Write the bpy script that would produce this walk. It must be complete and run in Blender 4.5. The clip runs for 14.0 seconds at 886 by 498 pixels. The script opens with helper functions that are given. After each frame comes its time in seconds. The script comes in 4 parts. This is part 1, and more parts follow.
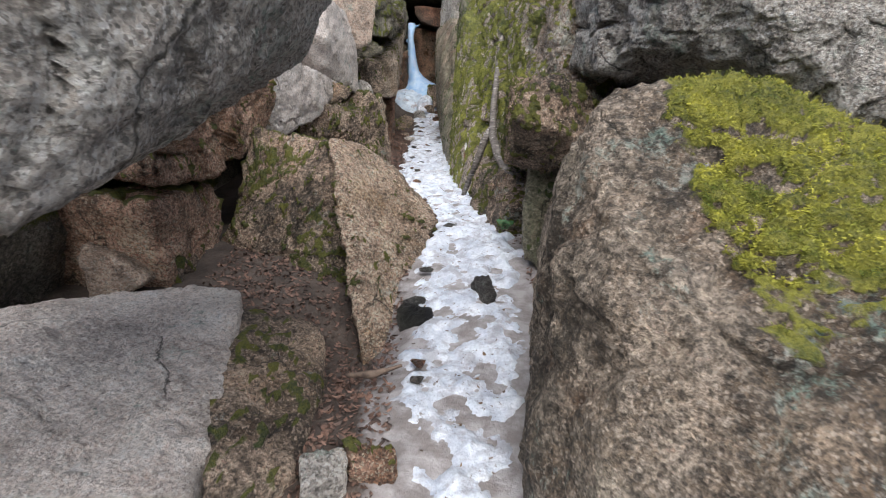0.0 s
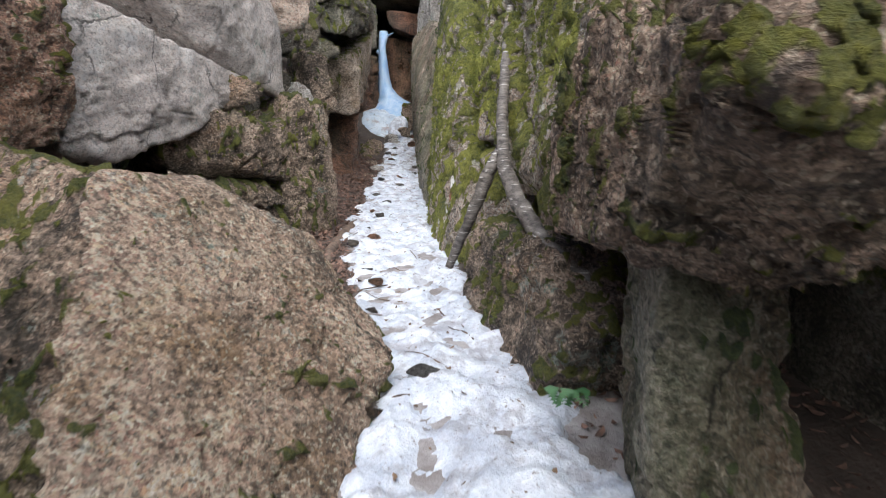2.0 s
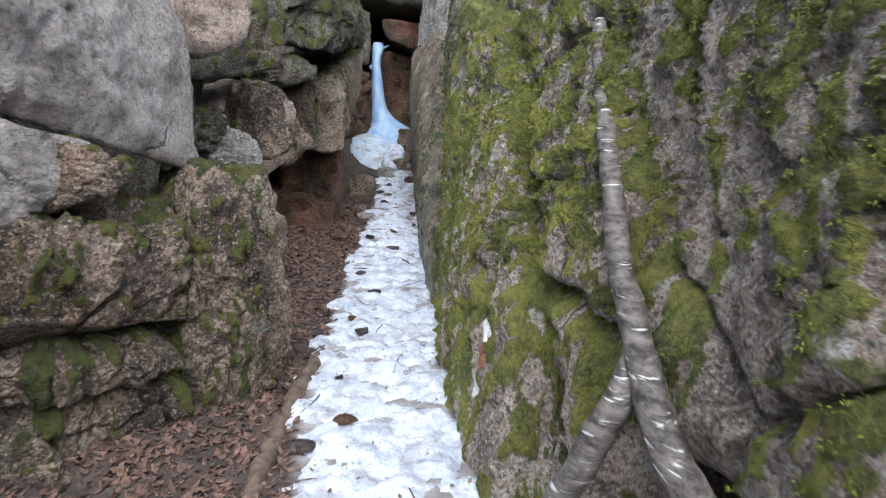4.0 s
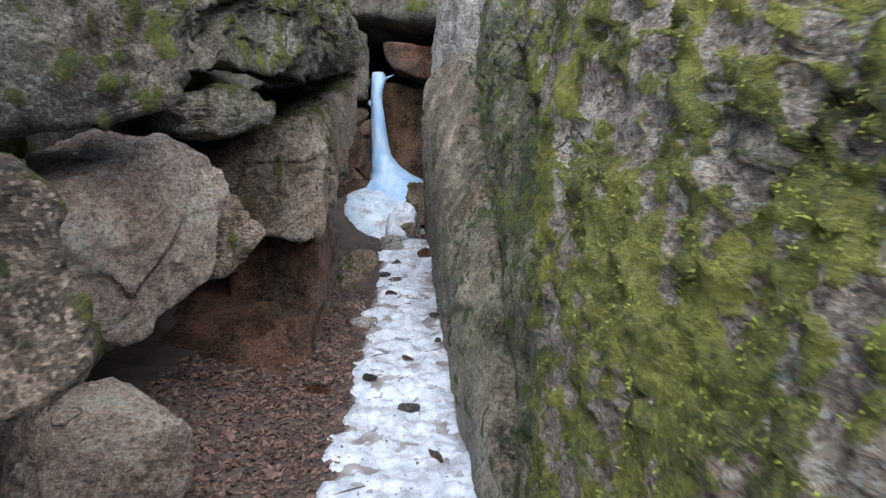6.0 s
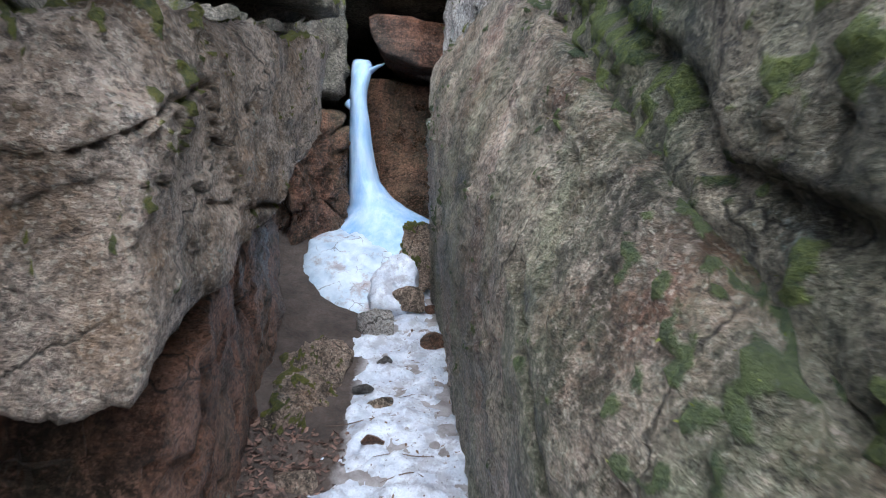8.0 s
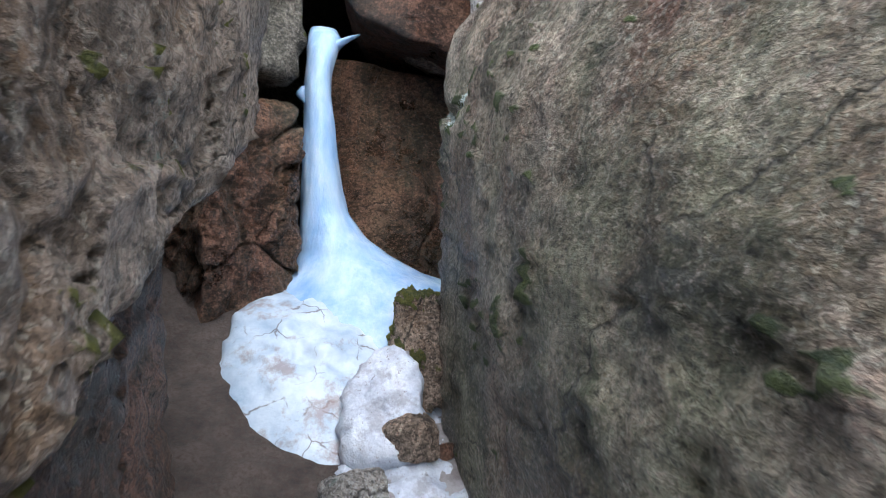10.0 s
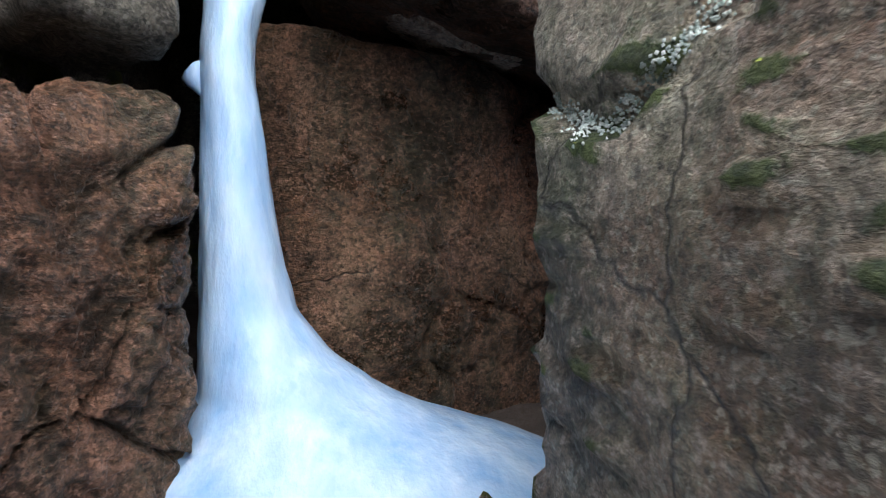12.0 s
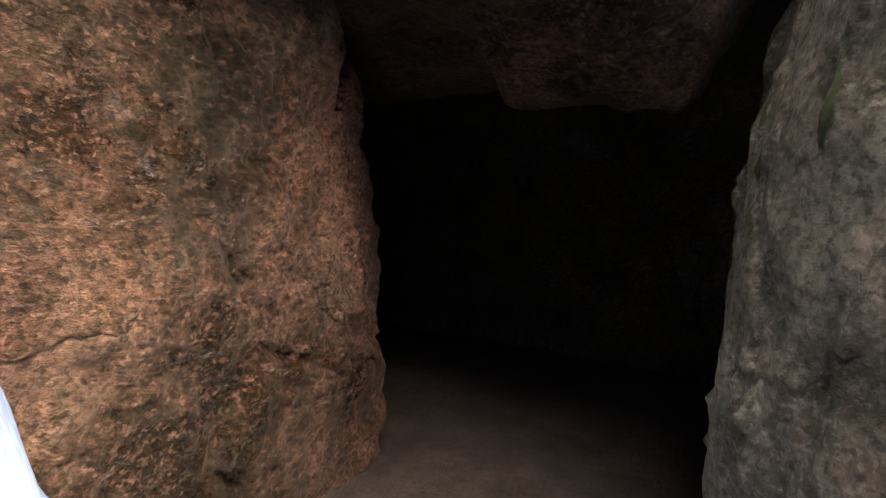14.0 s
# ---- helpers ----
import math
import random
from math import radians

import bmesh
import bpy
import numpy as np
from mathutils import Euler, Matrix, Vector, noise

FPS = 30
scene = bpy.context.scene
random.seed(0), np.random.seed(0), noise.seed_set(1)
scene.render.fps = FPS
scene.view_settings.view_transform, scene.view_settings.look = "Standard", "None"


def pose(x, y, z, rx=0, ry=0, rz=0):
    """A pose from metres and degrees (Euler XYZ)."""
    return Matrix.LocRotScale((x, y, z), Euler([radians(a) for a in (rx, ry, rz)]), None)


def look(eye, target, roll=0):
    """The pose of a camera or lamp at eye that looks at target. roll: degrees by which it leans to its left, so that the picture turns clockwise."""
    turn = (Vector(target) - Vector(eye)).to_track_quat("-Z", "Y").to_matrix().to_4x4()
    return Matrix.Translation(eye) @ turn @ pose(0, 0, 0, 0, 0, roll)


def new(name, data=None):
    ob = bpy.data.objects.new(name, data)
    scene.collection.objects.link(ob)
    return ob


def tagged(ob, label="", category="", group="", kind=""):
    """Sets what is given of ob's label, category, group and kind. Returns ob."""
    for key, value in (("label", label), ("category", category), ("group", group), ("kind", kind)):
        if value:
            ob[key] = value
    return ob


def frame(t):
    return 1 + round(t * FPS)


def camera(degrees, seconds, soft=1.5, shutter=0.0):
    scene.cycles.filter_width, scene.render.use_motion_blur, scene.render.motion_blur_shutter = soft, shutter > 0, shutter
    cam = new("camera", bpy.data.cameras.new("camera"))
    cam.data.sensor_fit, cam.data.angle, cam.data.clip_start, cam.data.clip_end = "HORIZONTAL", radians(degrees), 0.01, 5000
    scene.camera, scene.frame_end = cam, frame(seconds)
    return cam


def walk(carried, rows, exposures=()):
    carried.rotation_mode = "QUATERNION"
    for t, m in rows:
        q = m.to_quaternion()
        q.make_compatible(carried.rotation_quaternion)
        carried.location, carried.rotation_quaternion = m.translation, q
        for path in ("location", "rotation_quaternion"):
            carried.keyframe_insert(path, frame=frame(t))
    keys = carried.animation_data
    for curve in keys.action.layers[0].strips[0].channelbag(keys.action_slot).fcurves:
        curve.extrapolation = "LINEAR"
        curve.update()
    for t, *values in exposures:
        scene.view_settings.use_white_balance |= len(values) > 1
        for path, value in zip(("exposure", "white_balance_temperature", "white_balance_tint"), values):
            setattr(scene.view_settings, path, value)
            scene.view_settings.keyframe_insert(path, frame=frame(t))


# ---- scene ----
cam = camera(75.2, 14.0, soft=1.0, shutter=0.15)
PATH = [
    (0, (-0.017, 0.026, 1.729), (-0.008, 1.967, 1.245), 0.6),
    (0.5, (-0.081, 0.725, 1.656), (-0.047, 2.669, 1.184), 0.3),
    (1, (-0.024, 1.407, 1.586), (0.034, 3.354, 1.133), 0.3),
    (1.5, (0.045, 2.235, 1.535), (0.107, 4.188, 1.11), 0.6),
    (2, (0.057, 3.031, 1.578), (0.133, 4.992, 1.191), 1.0),
    (2.5, (0.036, 3.714, 1.773), (0.139, 5.679, 1.415), 1.6),
    (3, (-0.095, 4.334, 1.853), (0.017, 6.297, 1.49), 1.7),
    (3.5, (-0.11, 4.763, 1.949), (-0.003, 6.726, 1.58), 1.8),
    (4, (-0.029, 5.289, 2.052), (0.067, 7.253, 1.69), 2.0),
    (6.5, (-0.272, 8.998, 2.409), (-0.19, 10.984, 2.191), 0.4),
    (7, (-0.29, 9.792, 2.408), (-0.203, 11.781, 2.217), 0.3),
    (7.5, (-0.306, 10.569, 2.374), (-0.198, 12.559, 2.208), 0.6),
    (8, (-0.351, 11.308, 2.373), (-0.236, 13.301, 2.251), 1.1),
    (10.5, (-0.735, 14.053, 2.787), (-0.358, 16.016, 2.721), 1.5),
    (11, (-0.759, 14.636, 2.908), (-0.354, 16.594, 2.863), 0.3),
    (11.5, (-0.763, 15.079, 2.982), (-0.33, 17.031, 2.923), 1.1),
    (12, (-0.693, 15.486, 2.995), (-0.199, 17.424, 2.943), 0.6),
    (12.5, (-0.731, 15.84, 3.006), (-0.117, 17.742, 2.944), 2.2),
    (13, (-0.771, 16.12, 3.026), (0.072, 17.933, 2.98), 4.7),
    (13.5, (-0.863, 16.44, 3.033), (0.331, 18.044, 2.976), 4.8),
    (14, (-0.995, 16.816, 3.062), (0.639, 17.969, 3.009), 2.6),
]
EXPOSURES = [(0.0, 0.45, 6450, 9), (1.0, 0.42, 6450, 9), (2.5, 0.58, 6200, 9), (4.0, 0.56, 5900, 8), (6.5, 0.75, 5850, 8), (8.0, 0.98, 5700, 8), (10.5, 1.05, 5850, 9), (12.0, 1.15, 6050, 9), (13.0, 1.05, 6200, 10), (13.5, 1.0, 6300, 12), (14.0, 2.3, 7800, 22)]
walk(cam, [(t, look(eye, target, roll)) for t, eye, target, roll in PATH], EXPOSURES)

# ---- sky and light: an overcast day over a narrow cleft ----
world = bpy.data.worlds.new("sky")
scene.world = world
world.use_nodes = True
wn = world.node_tree
wn.nodes.clear()
w_out, w_bg, w_sky = wn.nodes.new("ShaderNodeOutputWorld"), wn.nodes.new("ShaderNodeBackground"), wn.nodes.new("ShaderNodeTexSky")
w_sky.sky_type, w_sky.sun_disc = "NISHITA", False
w_sky.sun_elevation, w_sky.sun_rotation = radians(53), radians(182)
w_sky.dust_density, w_sky.ozone_density, w_sky.air_density = 3.0, 2.0, 1.0
w_bg.inputs["Strength"].default_value = 0.10
wn.links.new(w_sky.outputs[0], w_bg.inputs[0])
wn.links.new(w_bg.outputs[0], w_out.inputs[0])
sun = new("sun", bpy.data.lights.new("sun", "SUN"))
sun.data.energy, sun.data.angle, sun.data.color = 4.9, radians(84), (1.0, 0.98, 0.955)
sun.matrix_world = look((0.2, -6.2, 8.4), (0, 0, 0))


# ---- materials ----
class Nodes:
    """A small builder of node trees."""

    def __init__(self, name):
        self.mat = bpy.data.materials.new(name)
        self.mat.use_nodes = True
        self.tree = self.mat.node_tree
        self.bsdf = self.tree.nodes["Principled BSDF"]
        self.place = self.tree.nodes.new("ShaderNodeNewGeometry")

    def node(self, kind, **values):
        n = self.tree.nodes.new(kind)
        for key, value in values.items():
            n.inputs[key].default_value = value
        return n

    def link(self, a, b):
        self.tree.links.new(a, b)

    def spot(self, scale=(1, 1, 1), shift=(0, 0, 0)):
        m = self.node("ShaderNodeMapping", Scale=scale, Location=shift)
        self.link(self.place.outputs["Position"], m.inputs["Vector"])
        return m.outputs[0]

    def noise(self, scale, detail=4.0, rough=0.55, stretch=(1, 1, 1), shift=(0, 0, 0), bend=0.0):
        n = self.node("ShaderNodeTexNoise", Scale=scale, Detail=detail, Roughness=rough, Distortion=bend)
        self.link(self.spot(stretch, shift), n.inputs["Vector"])
        return n.outputs["Fac"]

    def cells(self, scale, stretch=(1, 1, 1)):
        n = self.node("ShaderNodeTexVoronoi", Scale=scale)
        self.link(self.spot(stretch), n.inputs["Vector"])
        return n

    def ramp(self, fac, lo, hi):
        n = self.node("ShaderNodeMapRange")
        n.inputs["From Min"].default_value, n.inputs["From Max"].default_value = lo, hi
        self.link(fac, n.inputs["Value"])
        return n.outputs["Result"]

    def math(self, op, a, b):
        n = self.tree.nodes.new("ShaderNodeMath")
        n.operation = op
        for k, v in enumerate((a, b)):
            if isinstance(v, (int, float)):
                n.inputs[k].default_value = v
            else:
                self.link(v, n.inputs[k])
        return n.outputs[0]

    def mix(self, fac, a, b, how="MIX"):
        n = self.tree.nodes.new("ShaderNodeMix")
        n.data_type, n.blend_type = "RGBA", how
        for k, v in ((0, fac), (6, a), (7, b)):
            if isinstance(v, (int, float)):
                n.inputs[k].default_value = v
            elif isinstance(v, tuple):
                n.inputs[k].default_value = (*v, 1)
            else:
                self.link(v, n.inputs[k])
        return n.outputs[2]

    def up(self):
        s = self.tree.nodes.new("ShaderNodeSeparateXYZ")
        self.link(self.place.outputs["Normal"], s.inputs[0])
        return s.outputs["Z"]

    def bump(self, height, depth, strength=1.0):
        b = self.node("ShaderNodeBump", Strength=strength, Distance=depth)
        self.link(height, b.inputs["Height"])
        self.link(b.outputs[0], self.bsdf.inputs["Normal"])

    def done(self, colour, rough=0.8, **values):
        self.link(colour, self.bsdf.inputs["Base Color"])
        if isinstance(rough, (int, float)):
            self.bsdf.inputs["Roughness"].default_value = rough
        else:
            self.link(rough, self.bsdf.inputs["Roughness"])
        for key, value in values.items():
            self.bsdf.inputs[key].default_value = value
        return self.mat


def granite(name, light, dark, rust=(0.30, 0.15, 0.08), rusty=0.3, stain=0.4, lichen=0.3, wet=0.0, shift=0.0, moss_a=(0.045, 0.07, 0.010), moss_b=(0.21, 0.21, 0.03), grain=1.0, film=0.0, mottle=1.0):
    """Coarse granite: two tones, rust, dark stains and lichen by amounts from 0 to 1, and moss where the mesh carries it."""
    k = Nodes(name)
    sh = (shift, shift * 0.7, shift * 1.3)
    tone = k.noise(2.6, 12, 0.76, shift=sh)
    lump = k.noise(5.0, 10, 0.70, shift=(shift + 4, 0, 0))
    rubble = k.noise(26.0, 6, 0.72, shift=sh)
    flecks = k.cells(105.0)
    speck = k.tree.nodes.new("ShaderNodeSeparateColor")
    k.link(flecks.outputs["Color"], speck.inputs[0])
    low, high = tuple(0.38 * c for c in dark), tuple(min(0.8, 1.35 * c) for c in light)
    col = k.mix(k.ramp(tone, 0.39, 0.47), low, dark)
    col = k.mix(k.ramp(tone, 0.47, 0.54), col, light)
    col = k.mix(k.ramp(tone, 0.56, 0.62), col, high)
    hue = k.noise(0.9, 8, 0.66, shift=(shift, 9, 3), bend=0.4)
    col = k.mix(k.math("MULTIPLY", k.ramp(hue, 0.53, 0.66), 0.30), col, k.mix(k.ramp(tone, 0.40, 0.60), (0.045, 0.055, 0.03), (0.27, 0.29, 0.20)))
    col = k.mix(k.math("MULTIPLY", k.math("SUBTRACT", 1.0, k.ramp(hue, 0.33, 0.47)), 0.40 * mottle), col, k.mix(k.ramp(tone, 0.40, 0.60), (0.10, 0.055, 0.028), (0.42, 0.28, 0.16)))
    if mottle < 1:
        col = k.mix(1 - mottle, col, light)
    col = k.mix(k.math("MULTIPLY", k.ramp(k.noise(1.5, 9, 0.72, shift=(3 + shift, 1, 2), bend=0.6), 0.62 - 0.22 * rusty, 0.70), min(0.85, 0.3 + rusty)), col, k.mix(k.ramp(rubble, 0.35, 0.65), tuple(0.45 * c for c in rust), rust))
    col = k.mix(k.math("MULTIPLY", k.ramp(lump, 0.36, 0.62), 0.75 * grain), col, k.mix(speck.outputs[0], (0.16, 0.15, 0.14), (0.88, 0.86, 0.84)), "OVERLAY")
    col = k.mix(k.math("MULTIPLY", k.ramp(speck.outputs[1], 0.82, 0.86), 0.50 * grain), col, tuple(min(0.8, 1.5 * c + 0.06) for c in light))
    col = k.mix(k.math("MULTIPLY", k.ramp(speck.outputs[2], 0.82, 0.86), 0.6 * grain), col, tuple(0.3 * c for c in dark))
    col = k.mix(k.math("MULTIPLY", k.ramp(rubble, 0.51, 0.64), 0.62 * mottle), col, k.mix(0.85, col, (0.02, 0.017, 0.014)))
    streak = k.ramp(k.math("ADD", k.math("MULTIPLY", k.noise(1.3, 9, 0.72, (1.5, 1.5, 0.6), (shift, 5, 0)), 0.8), k.math("MULTIPLY", rubble, 0.2)), 0.60 - 0.17 * stain, 0.66 - 0.11 * stain)
    col = k.mix(k.math("MULTIPLY", streak, 0.85), col, k.mix(k.ramp(tone, 0.4, 0.65), (0.016, 0.013, 0.010), (0.10, 0.08, 0.058)))
    if lichen:
        spots = k.math("MULTIPLY", k.ramp(k.noise(2.6, 10, 0.78, shift=(7, shift, 4)), 0.64 - 0.12 * lichen, 0.67 - 0.10 * lichen), k.ramp(k.noise(30.0, 5, 0.65), 0.40, 0.52))
        col = k.mix(k.math("MULTIPLY", spots, 0.8), col, k.mix(k.ramp(lump, 0.42, 0.58), (0.22, 0.32, 0.27), (0.50, 0.51, 0.47)))
    if film:
        col = k.mix(k.math("MULTIPLY", k.ramp(k.noise(0.9, 9, 0.7, (1.6, 1.6, 0.5), (1, shift, 2)), 0.38, 0.60), film), col, k.mix(k.ramp(tone, 0.38, 0.62), (0.06, 0.08, 0.04), (0.27, 0.31, 0.18)))
    crystal = k.tree.nodes.new("ShaderNodeSeparateColor")
    k.link(k.cells(46.0, (1, 1, 1.5)).outputs["Color"], crystal.inputs[0])
    grit = k.noise(34.0, 5, 0.68, (1, 1, 1.4), (shift, 3, 8))
    col = k.mix(0.62 * grain * min(1.0, mottle + 0.2), col, k.mix(crystal.outputs[0], (0.22, 0.215, 0.21), (0.80, 0.79, 0.78)), "OVERLAY")
    col = k.mix(k.math("MULTIPLY", k.math("SUBTRACT", 1.0, k.ramp(grit, 0.36, 0.47)), 0.78 * mottle), col, k.mix(0.86, col, (0.014, 0.012, 0.010)))
    col = k.mix(k.math("MULTIPLY", k.ramp(grit, 0.55, 0.66), 0.45), col, tuple(min(0.82, 1.3 * c + 0.05) for c in light))
    drift = k.node("ShaderNodeTexNoise", Scale=2.2, Detail=5.0, Roughness=0.65)
    k.link(k.spot(), drift.inputs["Vector"])
    web = k.tree.nodes.new("ShaderNodeTexVoronoi")
    web.feature = "DISTANCE_TO_EDGE"
    web.inputs["Scale"].default_value = 1.15
    k.link(k.mix(0.22, k.spot(shift=sh), drift.outputs["Color"]), web.inputs["Vector"])
    split = k.math("MULTIPLY", k.math("SUBTRACT", 1.0, k.ramp(web.outputs["Distance"], 0.001, 0.008)), k.ramp(k.noise(1.8, 5, 0.6, shift=(shift, 2, 6)), 0.46, 0.54))
    col = k.mix(k.math("MULTIPLY", split, 0.8), col, (0.022, 0.02, 0.014))
    pits = k.ramp(k.noise(70.0, 5, 0.7, (1, 1, 1.6), sh), 0.35, 0.75)
    lump = k.math("SUBTRACT", k.math("ADD", lump, k.math("MULTIPLY", pits, 0.26 + 0.2 * wet)), k.math("MULTIPLY", split, 0.35))
    height = k.math("ADD", k.math("MULTIPLY", lump, 1.2), k.math("ADD", k.math("MULTIPLY", flecks.outputs["Distance"], 0.10), k.math("ADD", k.math("MULTIPLY", rubble, 0.45), k.math("MULTIPLY", grit, 0.42))))
    rough = k.math("ADD", k.math("MULTIPLY", k.ramp(tone, 0.35, 0.65), 0.3), 0.62 - 0.42 * wet)
    carried = k.tree.nodes.new("ShaderNodeAttribute")
    carried.attribute_name = "moss"
    tuft = k.noise(48.0, 6, 0.75)
    there = k.ramp(k.math("ADD", carried.outputs["Fac"], k.math("MULTIPLY", k.math("SUBTRACT", k.noise(22.0, 6, 0.75), 0.5), 0.9)), 0.42, 0.58)
    green = k.mix(k.ramp(k.math("ADD", k.math("MULTIPLY", tuft, 0.45), k.math("MULTIPLY", k.noise(3.5, 8, 0.7, shift=(4, 4, shift)), 0.55)), 0.42, 0.58), moss_a, moss_b)
    col = k.mix(k.math("MULTIPLY", there, 0.93), col, green)
    height = k.math("ADD", height, k.math("MULTIPLY", there, k.math("MULTIPLY", tuft, 1.4)))
    rough = k.math("MAXIMUM", rough, k.math("MULTIPLY", there, 0.95))
    k.bump(height, 0.08)
    return k.done(col, rough)


GREY = granite("grey_granite", (0.64, 0.60, 0.565), (0.42, 0.38, 0.35), rusty=0.05, stain=0.0, lichen=0.8, shift=1.0, mottle=0.75)
PALE = granite("pale_granite", (0.84, 0.755, 0.71), (0.68, 0.58, 0.535), rusty=0.15, stain=-0.5, lichen=0.5, shift=2.3, grain=0.55, mottle=0.56)
ORANGE = granite("orange_granite", (0.70, 0.45, 0.34), (0.46, 0.275, 0.195), rust=(0.52, 0.25, 0.13), rusty=0.6, stain=0.0, lichen=0.15, shift=3.1)
BROWN = granite("brown_granite", (0.50, 0.385, 0.30), (0.20, 0.15, 0.113), rust=(0.42, 0.22, 0.11), rusty=0.45, stain=0.45, lichen=0.45, wet=0.25, shift=4.7)
SLAB = granite("slab_granite", (0.56, 0.41, 0.31), (0.30, 0.21, 0.155), rust=(0.42, 0.22, 0.10), rusty=0.35, stain=0.4, lichen=0.3, shift=5.9)
TOP = granite("tan_granite", (0.64, 0.475, 0.365), (0.44, 0.31, 0.225), rust=(0.52, 0.30, 0.11), rusty=0.5, stain=0.2, lichen=0.4, shift=6.4)
MOSSY = granite("mossy_granite", (0.42, 0.35, 0.285), (0.22, 0.17, 0.125), rusty=0.45, stain=0.6, lichen=0.6, shift=7.2, moss_a=(0.09, 0.115, 0.012), moss_b=(0.47, 0.45, 0.06))
WALL = granite("moss_wall_granite", (0.74, 0.60, 0.51), (0.47, 0.365, 0.30), rusty=0.3, stain=0.35, lichen=0.4, shift=8.8, mottle=0.8, film=0.20, moss_a=(0.055, 0.075, 0.010), moss_b=(0.42, 0.42, 0.07))
DAMP = granite("damp_granite", (0.60, 0.485, 0.40), (0.31, 0.245, 0.195), rust=(0.46, 0.20, 0.12), rusty=0.7, stain=0.35, lichen=0.3, wet=0.65, film=0.7, shift=9.5, moss_a=(0.03, 0.06, 0.02), moss_b=(0.13, 0.17, 0.05), grain=0.75)
GREENED = granite("greened_granite", (0.40, 0.35, 0.26), (0.21, 0.185, 0.135), rusty=0.35, stain=0.5, lichen=0.3, wet=0.5, film=0.75, shift=20.5, moss_a=(0.03, 0.06, 0.015), moss_b=(0.20, 0.24, 0.05), grain=0.8)
DARK = granite("dark_granite", (0.29, 0.255, 0.215), (0.16, 0.135, 0.11), rust=(0.30, 0.18, 0.09), rusty=0.3, stain=0.4, lichen=0.4, shift=11.0, wet=0.35, film=0.25)
CAVE = granite("cave_granite", (0.46, 0.235, 0.155), (0.22, 0.115, 0.08), rust=(0.52, 0.23, 0.12), rusty=0.6, stain=0.75, lichen=0.0, wet=0.95, film=0.30, shift=13.3, grain=0.9)
RED = granite("red_granite", (0.33, 0.17, 0.115), (0.14, 0.075, 0.052), rust=(0.42, 0.15, 0.06), rusty=0.65, stain=0.6, lichen=0.05, wet=0.85, film=0.08, shift=12.6, grain=0.7)
PINK = granite("pink_granite", (0.74, 0.575, 0.475), (0.52, 0.38, 0.30), rust=(0.44, 0.24, 0.12), rusty=0.4, stain=-0.1, lichen=0.5, wet=0.2, shift=14.0, mottle=0.75, grain=0.7)
SIDE = granite("side_granite", (0.58, 0.48, 0.40), (0.31, 0.25, 0.20), rust=(0.40, 0.22, 0.09), rusty=0.65, stain=0.3, lichen=0.4, wet=0.75, shift=18.0, grain=0.6)
BLACK = granite("black_wet_stone", (0.030, 0.028, 0.028), (0.018, 0.017, 0.017), rusty=0.0, stain=0.2, lichen=0.0, wet=0.75, shift=15.0, grain=0.3)
SLATE = granite("slate_stone", (0.13, 0.125, 0.12), (0.08, 0.075, 0.072), rusty=0.05, stain=0.2, lichen=0.1, wet=0.3, shift=16.0, grain=0.5)


def snow_material():
    k = Nodes("trodden_snow")
    fine, mid = k.noise(60.0, 4, 0.7), k.noise(7.0, 5, 0.65)
    col = k.mix(k.ramp(k.math("ADD", k.math("MULTIPLY", mid, 0.7), k.math("MULTIPLY", fine, 0.3)), 0.40, 0.60), (0.42, 0.46, 0.54), (0.68, 0.72, 0.79))
    col = k.mix(k.math("MULTIPLY", k.ramp(k.noise(6.5, 7, 0.68, shift=(3, 8, 1)), 0.50, 0.60), 0.75), col, (0.31, 0.31, 0.345))
    col = k.mix(k.math("MULTIPLY", k.ramp(k.noise(30.0, 5, 0.75, shift=(1, 4, 1)), 0.60, 0.66), 0.8), col, (0.13, 0.09, 0.07))
    k.bump(k.math("ADD", mid, k.math("MULTIPLY", fine, 0.4)), 0.02)
    return k.done(col, 0.55, **{"Subsurface Weight": 0.15, "Subsurface Radius": (0.02, 0.03, 0.04)})


def ice_material():
    k = Nodes("blue_ice")
    mid = k.noise(4.2, 6, 0.6, (1.6, 1.6, 0.45))
    col = k.mix(k.ramp(mid, 0.30, 0.70), (0.22, 0.37, 0.60), (0.44, 0.56, 0.70))
    cloud = k.noise(9.0, 5, 0.65, (1.4, 1.4, 0.4), (5, 1, 2))
    col = k.mix(k.math("MULTIPLY", k.ramp(cloud, 0.50, 0.70), 0.30), col, (0.60, 0.68, 0.76))
    k.bump(k.math("ADD", mid, k.math("MULTIPLY", cloud, 0.4)), 0.02, 0.7)
    return k.done(col, 0.22, **{"Subsurface Weight": 0.35, "Subsurface Radius": (0.05, 0.09, 0.12), "IOR": 1.31})


